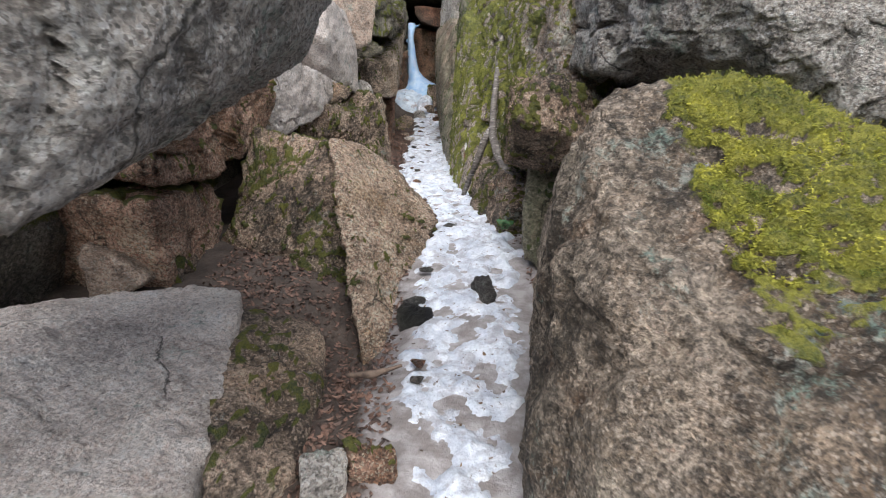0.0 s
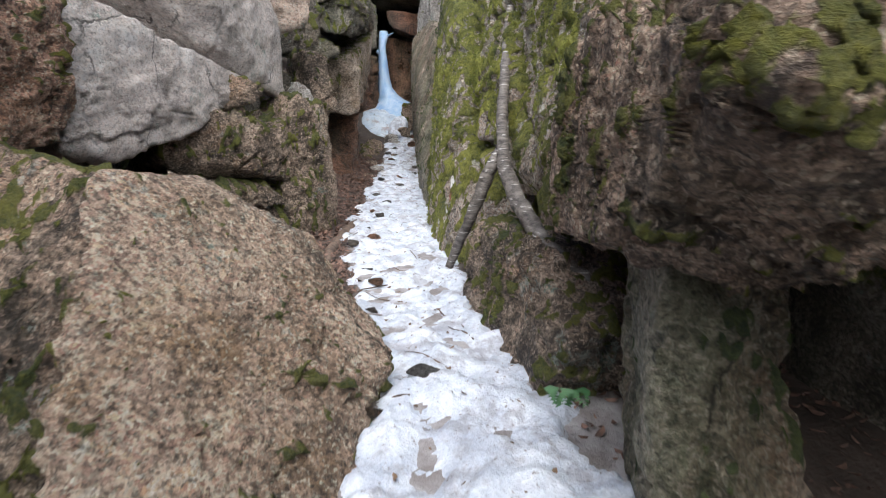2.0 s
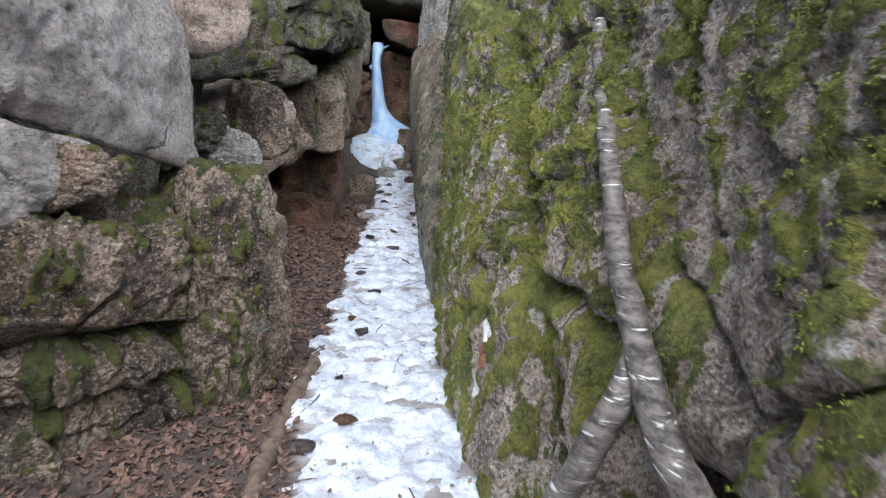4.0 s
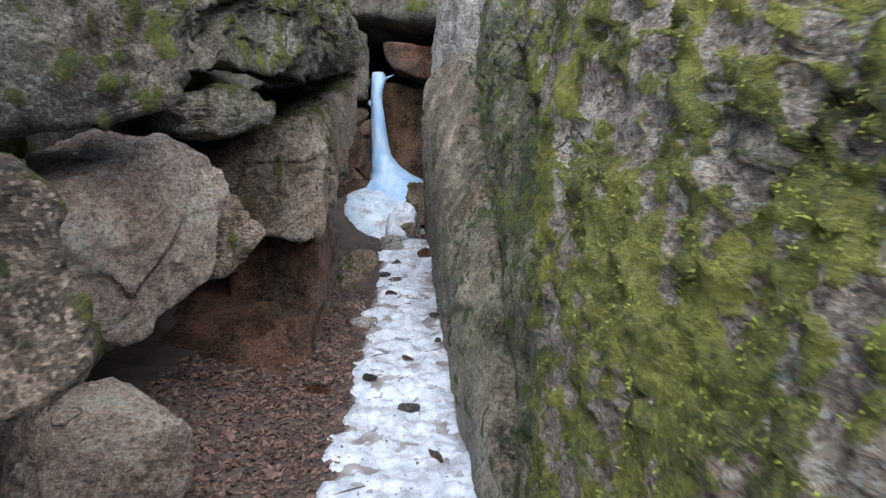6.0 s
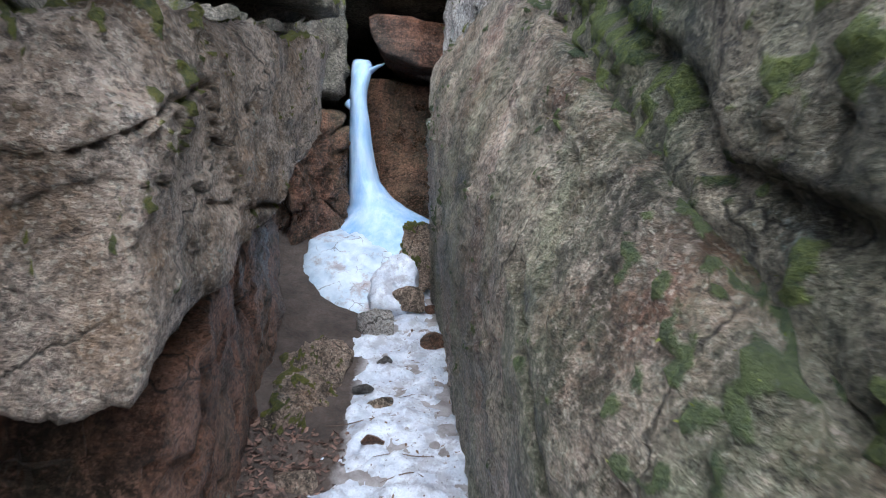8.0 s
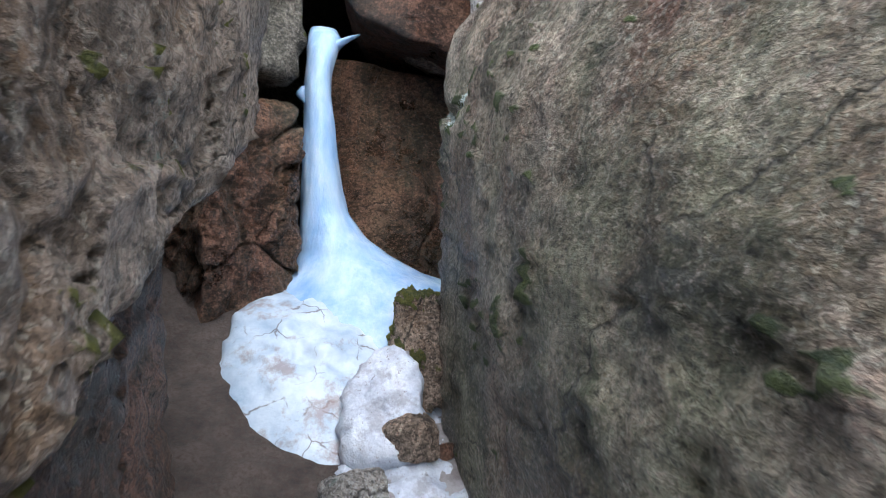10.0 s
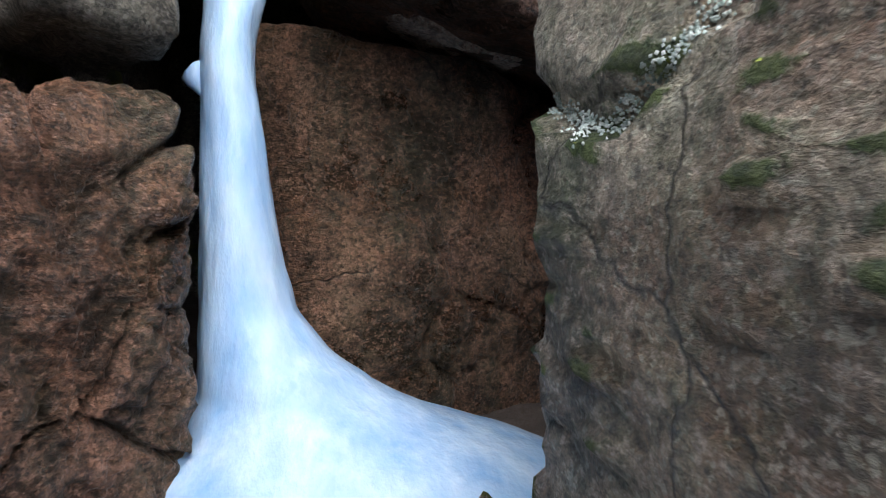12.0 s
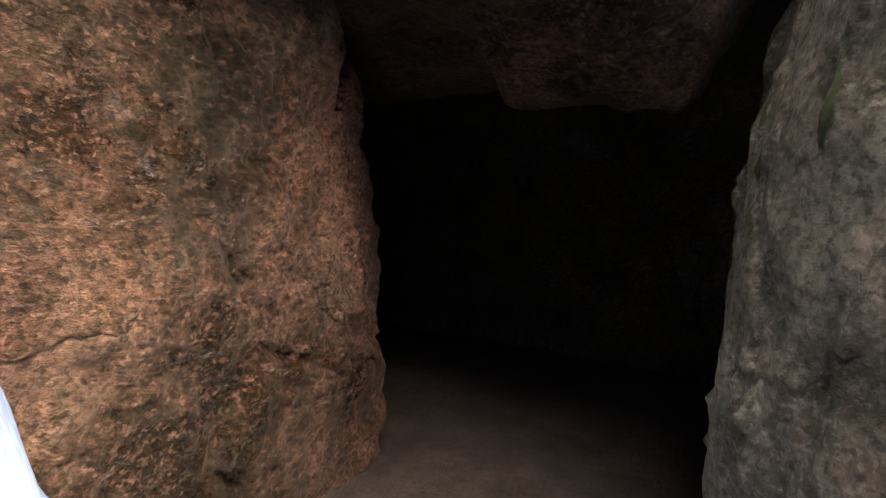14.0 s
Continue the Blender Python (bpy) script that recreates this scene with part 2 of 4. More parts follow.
def soil_material():
    k = Nodes("frozen_soil")
    mid, fine = k.noise(5.0, 6, 0.7), k.noise(45.0, 4, 0.75)
    col = k.mix(k.ramp(mid, 0.38, 0.62), (0.032, 0.025, 0.021), (0.092, 0.072, 0.060))
    col = k.mix(k.ramp(fine, 0.45, 0.65), col, (0.055, 0.035, 0.027))
    trod = k.tree.nodes.new("ShaderNodeAttribute")
    trod.attribute_name = "trodden"
    path = k.ramp(k.math("ADD", trod.outputs["Fac"], k.math("MULTIPLY", k.noise(7.0, 5, 0.7, shift=(2, 2, 2)), 0.6)), 0.65, 0.95)
    col = k.mix(k.math("MULTIPLY", path, 0.75), col, k.mix(k.ramp(k.noise(9.0, 5, 0.6), 0.4, 0.6), (0.26, 0.235, 0.23), (0.46, 0.44, 0.45)))
    k.bump(k.math("ADD", mid, k.math("MULTIPLY", fine, 0.5)), 0.02)
    return k.done(col, k.math("SUBTRACT", 0.85, k.math("MULTIPLY", path, 0.4)))


def foot_material():
    """Milky ice with thin dark cracks and dirty patches."""
    k = Nodes("milky_ice")
    mid = k.noise(5.0, 7, 0.65)
    col = k.mix(k.ramp(mid, 0.35, 0.65), (0.33, 0.42, 0.53), (0.56, 0.63, 0.70))
    web = k.tree.nodes.new("ShaderNodeTexVoronoi")
    web.feature = "DISTANCE_TO_EDGE"
    web.inputs["Scale"].default_value = 5.0
    bent = k.mix(0.12, k.spot(), k.node("ShaderNodeTexNoise", Scale=6.0, Detail=4.0).outputs["Color"])
    k.link(bent, web.inputs["Vector"])
    line = k.math("MULTIPLY", k.math("SUBTRACT", 1.0, k.ramp(web.outputs["Distance"], 0.004, 0.022)), k.ramp(k.noise(4.0, 4, 0.6, shift=(5, 1, 3)), 0.48, 0.56))
    col = k.mix(k.math("MULTIPLY", line, 0.8), col, (0.09, 0.06, 0.05))
    col = k.mix(k.math("MULTIPLY", k.ramp(k.noise(3.4, 8, 0.7, shift=(9, 2, 2)), 0.52, 0.60), 0.7), col, (0.25, 0.18, 0.16))
    k.bump(mid, 0.015)
    return k.done(col, 0.35)


SNOW, ICE, SOIL, FOOT = snow_material(), ice_material(), soil_material(), foot_material()


def plain(name, a, b, scale=20.0, rough=0.7, depth=0.004, stretch=(1, 1, 1)):
    k = Nodes(name)
    n = k.noise(scale, 5, 0.65, stretch)
    k.bump(n, depth)
    return k.done(k.mix(k.ramp(n, 0.38, 0.62), a, b), rough)


# ---- shaping ----
GRID = np.random.RandomState(7)
LATTICE = GRID.randn(256, 3)
LATTICE /= np.linalg.norm(LATTICE, axis=1)[:, None]
PERM = np.concatenate([GRID.permutation(256)] * 3)


def perlin(p):
    """Gradient noise at the rows of p, about -0.7 to 0.7."""
    i = np.floor(p).astype(int)
    f = p - i
    i &= 255
    w = f * f * f * (f * (f * 6 - 15) + 10)
    total = np.zeros(len(p))
    for dx in (0, 1):
        for dy in (0, 1):
            for dz in (0, 1):
                g = LATTICE[PERM[PERM[PERM[(i[:, 0] + dx) & 255] + ((i[:, 1] + dy) & 255)] + ((i[:, 2] + dz) & 255)]]
                amount = (w[:, 0] if dx else 1 - w[:, 0]) * (w[:, 1] if dy else 1 - w[:, 1]) * (w[:, 2] if dz else 1 - w[:, 2])
                total += amount * (g * (f - (dx, dy, dz))).sum(1)
    return total


def fbm(p, octaves=4, gain=0.5):
    total, amp = np.zeros(len(p)), 1.0
    for n in range(octaves):
        total += amp * perlin(p * 2.0**n + 17.3 * n)
        amp *= gain
    return total


def fracture(p):
    """For each row of p: a random value of the cell that it lies in, and how far the nearest joint between cells is."""
    base = np.floor(p).astype(int)
    near, second, value = np.full(len(p), 9.0), np.full(len(p), 9.0), np.zeros(len(p))
    for dx in (-1, 0, 1):
        for dy in (-1, 0, 1):
            for dz in (-1, 0, 1):
                c = base + (dx, dy, dz)
                h = PERM[PERM[PERM[c[:, 0] & 255] + (c[:, 1] & 255)] + (c[:, 2] & 255)]
                d = np.linalg.norm(c + 0.5 + 0.45 * LATTICE[h] - p, axis=1)
                closer = d < near
                second = np.where(closer, near, np.minimum(second, d))
                value = np.where(closer, LATTICE[(h + 31) & 255, 0], value)
                near = np.where(closer, d, near)
    return value, second - near


BALLS = {}


def ball(level):
    if level not in BALLS:
        bm = bmesh.new()
        bmesh.ops.create_icosphere(bm, subdivisions=level, radius=1.0)
        bm.verts.ensure_lookup_table()
        BALLS[level] = (np.array([v.co[:] for v in bm.verts]), np.array([[v.index for v in f.verts] for f in bm.faces]))
        bm.free()
    return BALLS[level]


def mesh_of(name, verts, faces, material, smooth=True):
    me = bpy.data.meshes.new(name)
    verts, faces = np.asarray(verts, np.float32), np.asarray(faces, np.int32)
    n = faces.shape[1]
    me.vertices.add(len(verts))
    me.vertices.foreach_set("co", verts.ravel())
    me.loops.add(faces.size)
    me.loops.foreach_set("vertex_index", faces.ravel())
    me.polygons.add(len(faces))
    me.polygons.foreach_set("loop_start", np.arange(0, faces.size, n, dtype=np.int32))
    me.polygons.foreach_set("use_smooth", np.full(len(faces), smooth))
    me.update(calc_edges=True)
    me.validate()
    me.materials.append(material)
    return me


def part(name, me, parent, label=""):
    ob = new(name, me)
    ob.parent = parent
    return tagged(ob, label)


def pushed(face, *ways):
    """The corners of a face, and those again after each push."""
    out = list(face)
    for w in ways:
        out += [tuple(a + b for a, b in zip(c, w)) for c in face]
    return out


def stone_mesh(name, corners, material, level=5, edge=28.0, rough=0.075, coarse=0.5, chips=10, seed=1, joints=1.0, relief=1.0, moss=0.0, moss_up=0.4, moss_from=-1.0, moss_past=99.0, moss_low=-9.0, moss_in=-9.0, cuts=()):
    """A block of stone: the hull of its corners, chipped, with rounded edges, an uneven skin and cracks along lines of (y, z), each with a width and a depth. Returns the mesh and its middle."""
    rnd = np.random.RandomState(seed)
    c = np.array(corners, float)
    mid, half = (c.max(0) + c.min(0)) / 2, (c.max(0) - c.min(0)) / 2
    u = (c - mid) / half
    core = u.mean(0)
    u = u - core
    bm = bmesh.new()
    for q in u:
        bm.verts.new(q)
    bmesh.ops.convex_hull(bm, input=bm.verts)
    bm.normal_update()
    planes = {}
    for f in bm.faces:
        n = np.array(f.normal[:])
        d = float(n @ np.array(f.verts[0].co[:]))
        if d < 0:
            n, d = -n, -d
        if f.calc_area() > 1e-5 and d > 0.02:
            planes[tuple(np.round(n, 2))] = (n, d)
    bm.free()
    normals, reach = [n for n, _ in planes.values()], [d for _, d in planes.values()]
    for _ in range(chips):
        n = rnd.randn(3)
        n /= np.linalg.norm(n)
        normals.append(n)
        reach.append((u @ n).max() * rnd.uniform(0.92, 1.0))
    normals, reach = np.array(normals), np.array(reach)
    way, faces = ball(level)
    r = ((np.maximum(way @ normals.T, 0) / reach) ** edge).sum(1) ** (-1 / edge)
    p = (way * r[:, None] + core) * half
    out = way / half
    out /= np.linalg.norm(out, axis=1)[:, None]
    size = float(np.prod(half) ** (1 / 3))
    w = p + mid
    skin = rough * size * (fbm(w / (coarse * size) + seed, 3) + 0.35 * fbm(w / (0.16 * size) + seed * 2, 4, 0.6))
    bent = w + 0.12 * size * np.stack([perlin(w / (0.4 * size) + 5 * n + seed) for n in (1, 2, 3)], 1)
    for span, step, gap in ((0.85, 0.55, 0.9), (0.33, 0.22, 0.25)):
        value, joint = fracture(bent / (span * size) + seed * 1.7)
        skin += rough * size * (step * value * np.clip(joint / 0.06, 0, 1) - gap * np.clip(1 - joint / 0.05, 0, 1) * (value > -0.2) * joints)
    for line, wide, deep in cuts:
        side = w[:, 1:] + 0.035 * np.stack([perlin(w * 3.1 + 3 + n) for n in (0, 9)], 1)
        far = np.full(len(w), 9.0)
        for a, b in zip(line[:-1], line[1:]):
            a, b = np.array(a), np.array(b)
            t = np.clip(((side - a) @ (b - a)) / ((b - a) @ (b - a)), 0, 1)
            far = np.minimum(far, np.linalg.norm(side - a - t[:, None] * (b - a), axis=1))
        skin -= deep * np.clip(1.6 - 1.6 * far / wide, 0, 1)
    if level > 6:
        skin += 0.010 * relief * (perlin(w / 0.05 + seed) - 1.2 * np.maximum(0, perlin(w / 0.045 + 4 * seed) - 0.2))
    if level > 4:
        skin += 0.022 * relief * (fbm(w / 0.11 + seed, 3, 0.6) - 0.8 * np.maximum(0, perlin(w / 0.07 + 9 + seed) - 0.15)) + 0.007 * relief * perlin(w / 0.035 + seed)
    p = p + out * skin[:, None]
    me = mesh_of(name, p, faces, material)
    if moss:
        n = np.zeros(len(p) * 3, np.float32)
        me.vertices.foreach_get("normal", n)
        n = n.reshape(-1, 3)
        where = 0.5 + fbm(w * 1.3 + 7.7 * seed, 3, 0.6) * 0.55 + fbm(w * (13.0, 13.0, 5.0) + seed, 4, 0.7) * 1.15 + moss_up * (n[:, 2] - 0.3) + (moss - 0.5) * 1.1
        where = np.clip((where - 0.5) / 0.6 + 0.5, 0, 1) * np.clip((n[:, 2] - moss_from) / 0.15 + 9 * np.clip((w[:, 1] - moss_past) / 0.3, 0, 1), 0, 1)
        rim = 0.16 * fbm(w * 3.0 + 2, 4, 0.6)
        where *= np.clip((w[:, 2] + rim - moss_low) / 0.10, 0, 1) * np.clip((w[:, 0] + rim - moss_in) / 0.08, 0, 1)
        me.attributes.new("moss", "FLOAT", "POINT").data.foreach_set("value", where.astype(np.float32))
        cushion = 0.030 * where * (1 + 1.5 * fbm(w * 14.0, 3, 0.6))
        me.vertices.foreach_set("co", (p + n * cushion[:, None]).astype(np.float32).ravel())
        me.update()
    return me, mid


ROCKS = {}
MOSS = {"mossy_granite": dict(moss=0.74, moss_up=0.5, moss_from=0.50, moss_past=2.35, moss_low=1.12, moss_in=0.76, joints=0.4), "moss_wall_granite": dict(moss=0.62, moss_up=0.5), "damp_granite": dict(moss=0.05, moss_up=0.3), "greened_granite": dict(moss=0.36, moss_up=0.3),
        "slab_granite": dict(moss=0.26, moss_up=0.2), "brown_granite": dict(moss=0.22), "dark_granite": dict(moss=0.34, moss_up=0.5), "side_granite": dict(moss=0.10), "orange_granite": dict(moss=0.12, moss_up=0.6),
        "tan_granite": dict(moss=0.03, moss_up=-0.3), "red_granite": dict(moss=0.0)}


def rock(name, label, corners, material, category="boulder", group="", kind="", **shape):
    for key, value in MOSS.get(material.name, {}).items():
        shape.setdefault(key, value)
    me, mid = stone_mesh(name, corners, material, seed=len(ROCKS) + 1, **shape)
    ob = new(name, me)
    ob.location = mid
    ROCKS.setdefault(name, []).append(ob)
    ROCKS[len(ROCKS)] = ob
    return tagged(ob, label, category, group, kind)


# ---- the ground and the snow on it ----
PROFILE_Y = (-30, -2, 0, 2, 3, 3.7, 4.4, 5.1, 7.2, 8.3, 10, 12, 13.8, 14.5, 15.4, 16, 16.7, 17.2, 18, 21, 60)
PROFILE_Z = (-2.5, 0.0, 0.1, 0.2, 0.31, 0.44, 0.57, 0.62, 0.66, 0.68, 0.72, 0.80, 0.93, 1.08, 1.24, 1.42, 1.66, 2.02, 2.08, 2.1, 3)


def ground_height(x, y):
    p = np.stack([x, y, 0 * x], 1)
    z = np.interp(y, PROFILE_Y, PROFILE_Z) + 0.05 * fbm(p * 1.7, 4) + 0.012 * fbm(p * 9.0, 3)
    z -= 0.34 * np.exp(-(((x + 0.62) / 0.30) ** 2 + ((y - 3.5) / 0.55) ** 2))
    left = np.maximum(0, -0.75 - x)
    z += 0.25 * np.minimum(left, 2.5) * np.clip((y - 6) / 2, 0, 1)
    far = np.maximum(0, np.hypot(x, y - 8) - 14)
    return z + 0.06 * far * (1 + 0.3 * fbm(p * 0.06, 3))


def sheet(xs, ys):
    gx, gy = np.meshgrid(xs, ys)
    a = np.arange(len(ys) * len(xs)).reshape(len(ys), len(xs))
    faces = np.stack([a[:-1, :-1], a[:-1, 1:], a[1:, 1:], a[1:, :-1]], -1).reshape(-1, 4)
    return gx.ravel(), gy.ravel(), faces


LEFT_Y, LEFT_X = (1.0, 2.1, 3.0, 3.7, 4.7, 5.3, 6.2, 7.1, 8.0, 10.5, 13.5, 15.4, 17), (-0.15, -0.12, -0.24, -0.2, -0.2, -0.15, -0.3, -0.45, -0.62, -0.70, -0.74, -0.72, -0.6)
RIGHT_Y, RIGHT_X = (1.0, 1.84, 2.65, 3.3, 4.0, 4.4, 5.05, 6.2, 7.4, 8, 10, 12, 14, 16, 17), (0.2, 0.22, 0.35, 0.46, 0.5, 0.58, 0.6, 0.4, 0.3, 0.2, 0.18, 0.1, 0.03, 0.0, 0.0)
xs = np.concatenate([-np.geomspace(3000, 4, 24), np.arange(-3.6, 2.2, 0.045), np.geomspace(2.6, 3000, 24)])
ys = np.concatenate([-np.geomspace(3000, 2, 24), np.arange(-1.6, 21, 0.045), np.geomspace(22, 3000, 20)])
gx, gy, gf = sheet(xs, ys)
ground = new("ground", mesh_of("ground", np.stack([gx, gy, ground_height(gx, gy)], 1), gf, SOIL))
trod = ground.data.attributes.new("trodden", "FLOAT", "POINT")
inside = np.minimum(gx - np.interp(gy, LEFT_Y, LEFT_X), np.interp(gy, RIGHT_Y, RIGHT_X) - gx)
trod.data.foreach_set("value", (np.clip((inside + np.interp(gy, (5, 6.5), (0.3, 0.08))) / 0.2, 0, 1) * (gy > 0) * (gy < 17.5)).astype(np.float32))
tagged(ground, "frozen brown soil and grey ice between the rocks", "ground", kind="structure")

gx, gy, gf = sheet(np.arange(-1.1, 1.0, 0.02), np.arange(0.6, 17.1, 0.02))
p = np.stack([gx, gy, 0 * gx], 1)
inside = np.minimum(gx - np.interp(gy, LEFT_Y, LEFT_X), np.interp(gy, RIGHT_Y, RIGHT_X) - gx) + 0.19 * fbm(p * 3.2, 5)
cover = np.interp(gy, (1, 3, 4.2, 5.0, 6.5, 7.5, 8.5, 13, 15, 17), (0.008, 0.006, 0.008, 0.030, 0.014, 0.018, 0.020, 0.016, 0.015, 0.018))
thick = np.minimum(cover, inside * 0.5) + 0.06 * fbm(p * 4.6 + 3, 5, 0.62) + 0.01 * fbm(p * 26.0, 2)
thick = np.clip(thick, -0.05, 0.085)
snow = new("snow", mesh_of("snow", np.stack([gx, gy, ground_height(gx, gy) + thick], 1), gf, SNOW))
tagged(snow, "trodden white snow lying in patches along the path", "snow", kind="stuff")

# ---- boulders, from the mouth of the cleft inwards ----
rock("overhanging_boulder", "grey granite boulder with pale lichen, overhanging the path", [
    (-.74, .95, 1.48), (-.72, 1.15, 1.55), (-.68, 1.4, 1.66), (-.46, 2.0, 1.9), (-.86, 3.0, 1.84), (-.74, 3.2, 1.95), (-1.3, 3.1, 1.68), (-2.2, 1.2, 1.25),
    (-2.4, 2.6, 1.35), (-.52, 1.2, 2.35), (-.16, 2.05, 2.55), (-.6, 3.4, 2.8), (-2.4, .9, 2.5), (-2.4, 3.3, 2.7), (-.8, .8, 2.2)], GREY, level=7, edge=60, chips=14, rough=.05, coarse=0.9)
rock("flat_boulder", "pale flat-topped granite boulder with lichen spots", pushed(
    [(-1.27, 3.46, .57), (-1.74, 3.6, .56), (-2.58, 3.2, .58), (-1.6, 1.5, .42), (-.94, 1.85, .36), (-.94, 2.16, .38), (-1.09, 2.7, .47), (-2.6, 1.4, .5)], (0, 0.05, -.7)),
    PALE, level=7, edge=80, chips=3, joints=0.5, rough=0.045)
rock("boulder", "brown granite block wedged beside the flat boulder", moss=0.03, corners=pushed(
    [(-1.3, 3.6, .46), (-.72, 3.36, .40), (-.64, 2.9, .28), (-.62, 2.1, .24), (-.84, 1.7, .32), (-1.1, 2.6, .47)], (0, 0, -.5)), material=BROWN, rough=0.075)
rock("stone", "grey flat stone behind the pale boulder", pushed([(-2.05, 3.7, .5), (-1.25, 3.6, .4), (-1.45, 3.25, .42), (-2.1, 3.4, .5)], (0, 0, -.3)), GREY, "stone")
rock("stone", "pinkish stone leaning in the gap", pushed([(-2.4, 3.7, .82), (-2.12, 3.7, .7), (-1.98, 3.7, .56), (-2.4, 3.7, .3)], (0, .4, 0)), PINK, "stone")
rock("boulder", "brown mossy boulder under the overhang", pushed([(-1.87, 3.95, .63), (-2.19, 4.1, .78), (-3.0, 3.9, .5), (-2.74, 4.0, .74)], (0, .5, 0), (0, 0, -.6)), BROWN)
rock("split_boulder", "brown granite boulder with a mossy split face", pushed(
    [(-1.82, 5.6, 1.52), (-.95, 4.85, 1.47), (-.64, 4.4, .84), (-.68, 4.15, .44), (-.96, 3.95, .2), (-0.99, 4.05, 0.07), (-1.76, 4.35, 0.29), (-1.88, 4.85, .61)], (.05, .8, -.25)),
    SLAB, level=7, edge=80, chips=3, joints=0.5, rough=0.060)
rock("split_boulder", "tan granite boulder with a rounded top, split off its neighbour", [
    (-.93, 4.78, 1.46), (-.72, 5.2, 1.40), (-.43, 5.4, 1.18), (-.06, 5.11, .77), (-.19, 4.3, .49), (-.33, 3.4, .1), (-.5, 3.4, .05), (-.62, 4.0, .44), (-.60, 4.25, .84),
    (-.5, 6.0, .95), (-.12, 5.6, .5), (-.9, 5.9, .6), (-.9, 5.6, 1.4)], TOP, level=7, edge=80, chips=3, joints=0.5, rough=0.060)
rock("orange_boulder", "rust-orange granite boulder in the side wall", pushed(
    [(-1.8, 3.85, 1.85), (-1.8, 5.2, 2.12), (-1.76, 6.2, 2.25), (-1.76, 6.25, 1.6), (-1.8, 5.47, 1.25), (-1.8, 4.77, 1.13), (-1.85, 3.7, 1.17)], (-1.3, .2, .2)),
    ORANGE, level=7, edge=44, rough=0.090)
rock("orange_boulder", "dark rusty granite block at the foot of the side wall", pushed(
    [(-1.88, 4.9, 1.08), (-1.85, 4.75, .69), (-1.85, 4.8, .3), (-1.85, 3.9, .3), (-1.9, 3.7, 1.1)], (-1.0, .1, 0)), ORANGE, rough=0.090)
rock("pale_boulder", "pale pinkish granite boulder with angular cracks", pushed(
    [(-1.88, 6.1, 2.35), (-1.62, 6.7, 2.22), (-1.42, 7.4, 1.80), (-1.50, 7.1, 1.5), (-1.74, 6.45, 1.36), (-1.82, 6.2, 1.45), (-1.3, 7.85, 1.98)], (-1.2, .6, .1)),
    PALE, level=6, edge=58, rough=0.053)
rock("pale_boulder", "pale angular granite slab jutting over the wall", pushed(
    [(-1.38, 7.3, 2.5), (-1.34, 8.3, 2.95), (-1.17, 8.4, 2.5), (-1.17, 8.4, 1.84), (-1.40, 7.9, 2.02), (-1.47, 7.5, 2.08), (-1.8, 7.0, 2.6), (-1.45, 7.5, 3.0)], (-.9, .2, .3)),
    PALE, level=6, edge=75, rough=0.038)
rock("stone", "brown rounded stone under the pale slab", pushed([(-1.45, 7.55, 2.0), (-1.28, 7.62, 2.0), (-1.16, 7.7, 1.88), (-1.22, 7.65, 1.79), (-1.48, 7.5, 1.71)], (-.5, .35, 0)), BROWN, "stone", rough=0.090)
rock("ledge_boulder", "layered brown granite boulder in the side wall", pushed(
    [(-1.75, 7.1, 1.62), (-1.3, 7.5, 1.72), (-1.02, 7.85, 1.70), (-1.04, 7.9, 1.3), (-1.17, 7.7, 1.15), (-1.75, 7.05, .75), (-1.4, 7.4, .7), (-1.08, 7.85, .75)], (-.6, .8, 0)), BROWN, level=7, rough=0.135, edge=34,
    cuts=[(((7.0, 1.33), (7.3, 1.28), (7.6, 1.2), (8.0, 1.08)), .08, .22), (((7.0, 1.02), (7.4, .98), (7.9, .92)), .06, .14)])
rock("upright_boulder", "upright rusty granite boulder at the path", pushed(
    [(-1.05, 8.0, 1.77), (-.96, 8.05, 1.9), (-.86, 8.2, 1.75), (-.80, 8.2, 1.3), (-1.08, 7.9, 1.0), (-1.1, 7.9, .55), (-.76, 8.25, .55)], (-.4, .5, 0)), BROWN, level=7, rough=0.090)
rock("upright_boulder", "narrow upright granite boulder", pushed([(-1.0, 8.5, 1.86), (-.84, 8.6, 1.85), (-.80, 8.6, 1.2), (-.72, 8.7, .55), (-.95, 8.4, .55)], (-.3, .4, 0)), BROWN, rough=0.075)
rock("stone", "brown angular stone lodged in the wall", pushed([(-1.52, 9.25, 2.22), (-1.30, 9.2, 2.20), (-1.26, 9.2, 2.08), (-1.36, 9.2, 1.9), (-1.54, 9.25, 1.92)], (-.3, .5, 0)), DARK, "stone", edge=10, level=5)
rock("stone", "grey lichen-spotted stone lodged in the wall", pushed([(-1.34, 9.2, 2.10), (-1.16, 9.22, 2.10), (-1.03, 9.25, 1.98), (-1.06, 9.25, 1.84), (-1.3, 9.2, 1.80), (-1.42, 9.2, 1.92)], (-.25, .5, -.02)), GREY, "stone", edge=9, level=5)
rock("stone", "tall rounded brown stone lodged in the wall", pushed([(-1.14, 9.3, 2.42), (-.95, 9.35, 2.4), (-.86, 9.35, 1.95), (-1.05, 9.25, 1.88)], (-.35, .4, 0)), BROWN, "stone", edge=10)
rock("boulder", "mossy low boulder at the wall's foot", pushed([(-1.78, 7.25, .98), (-1.41, 7.3, .95), (-1.2, 7.35, .6), (-1.9, 7.1, .5)], (-.5, .5, 0)), BROWN)
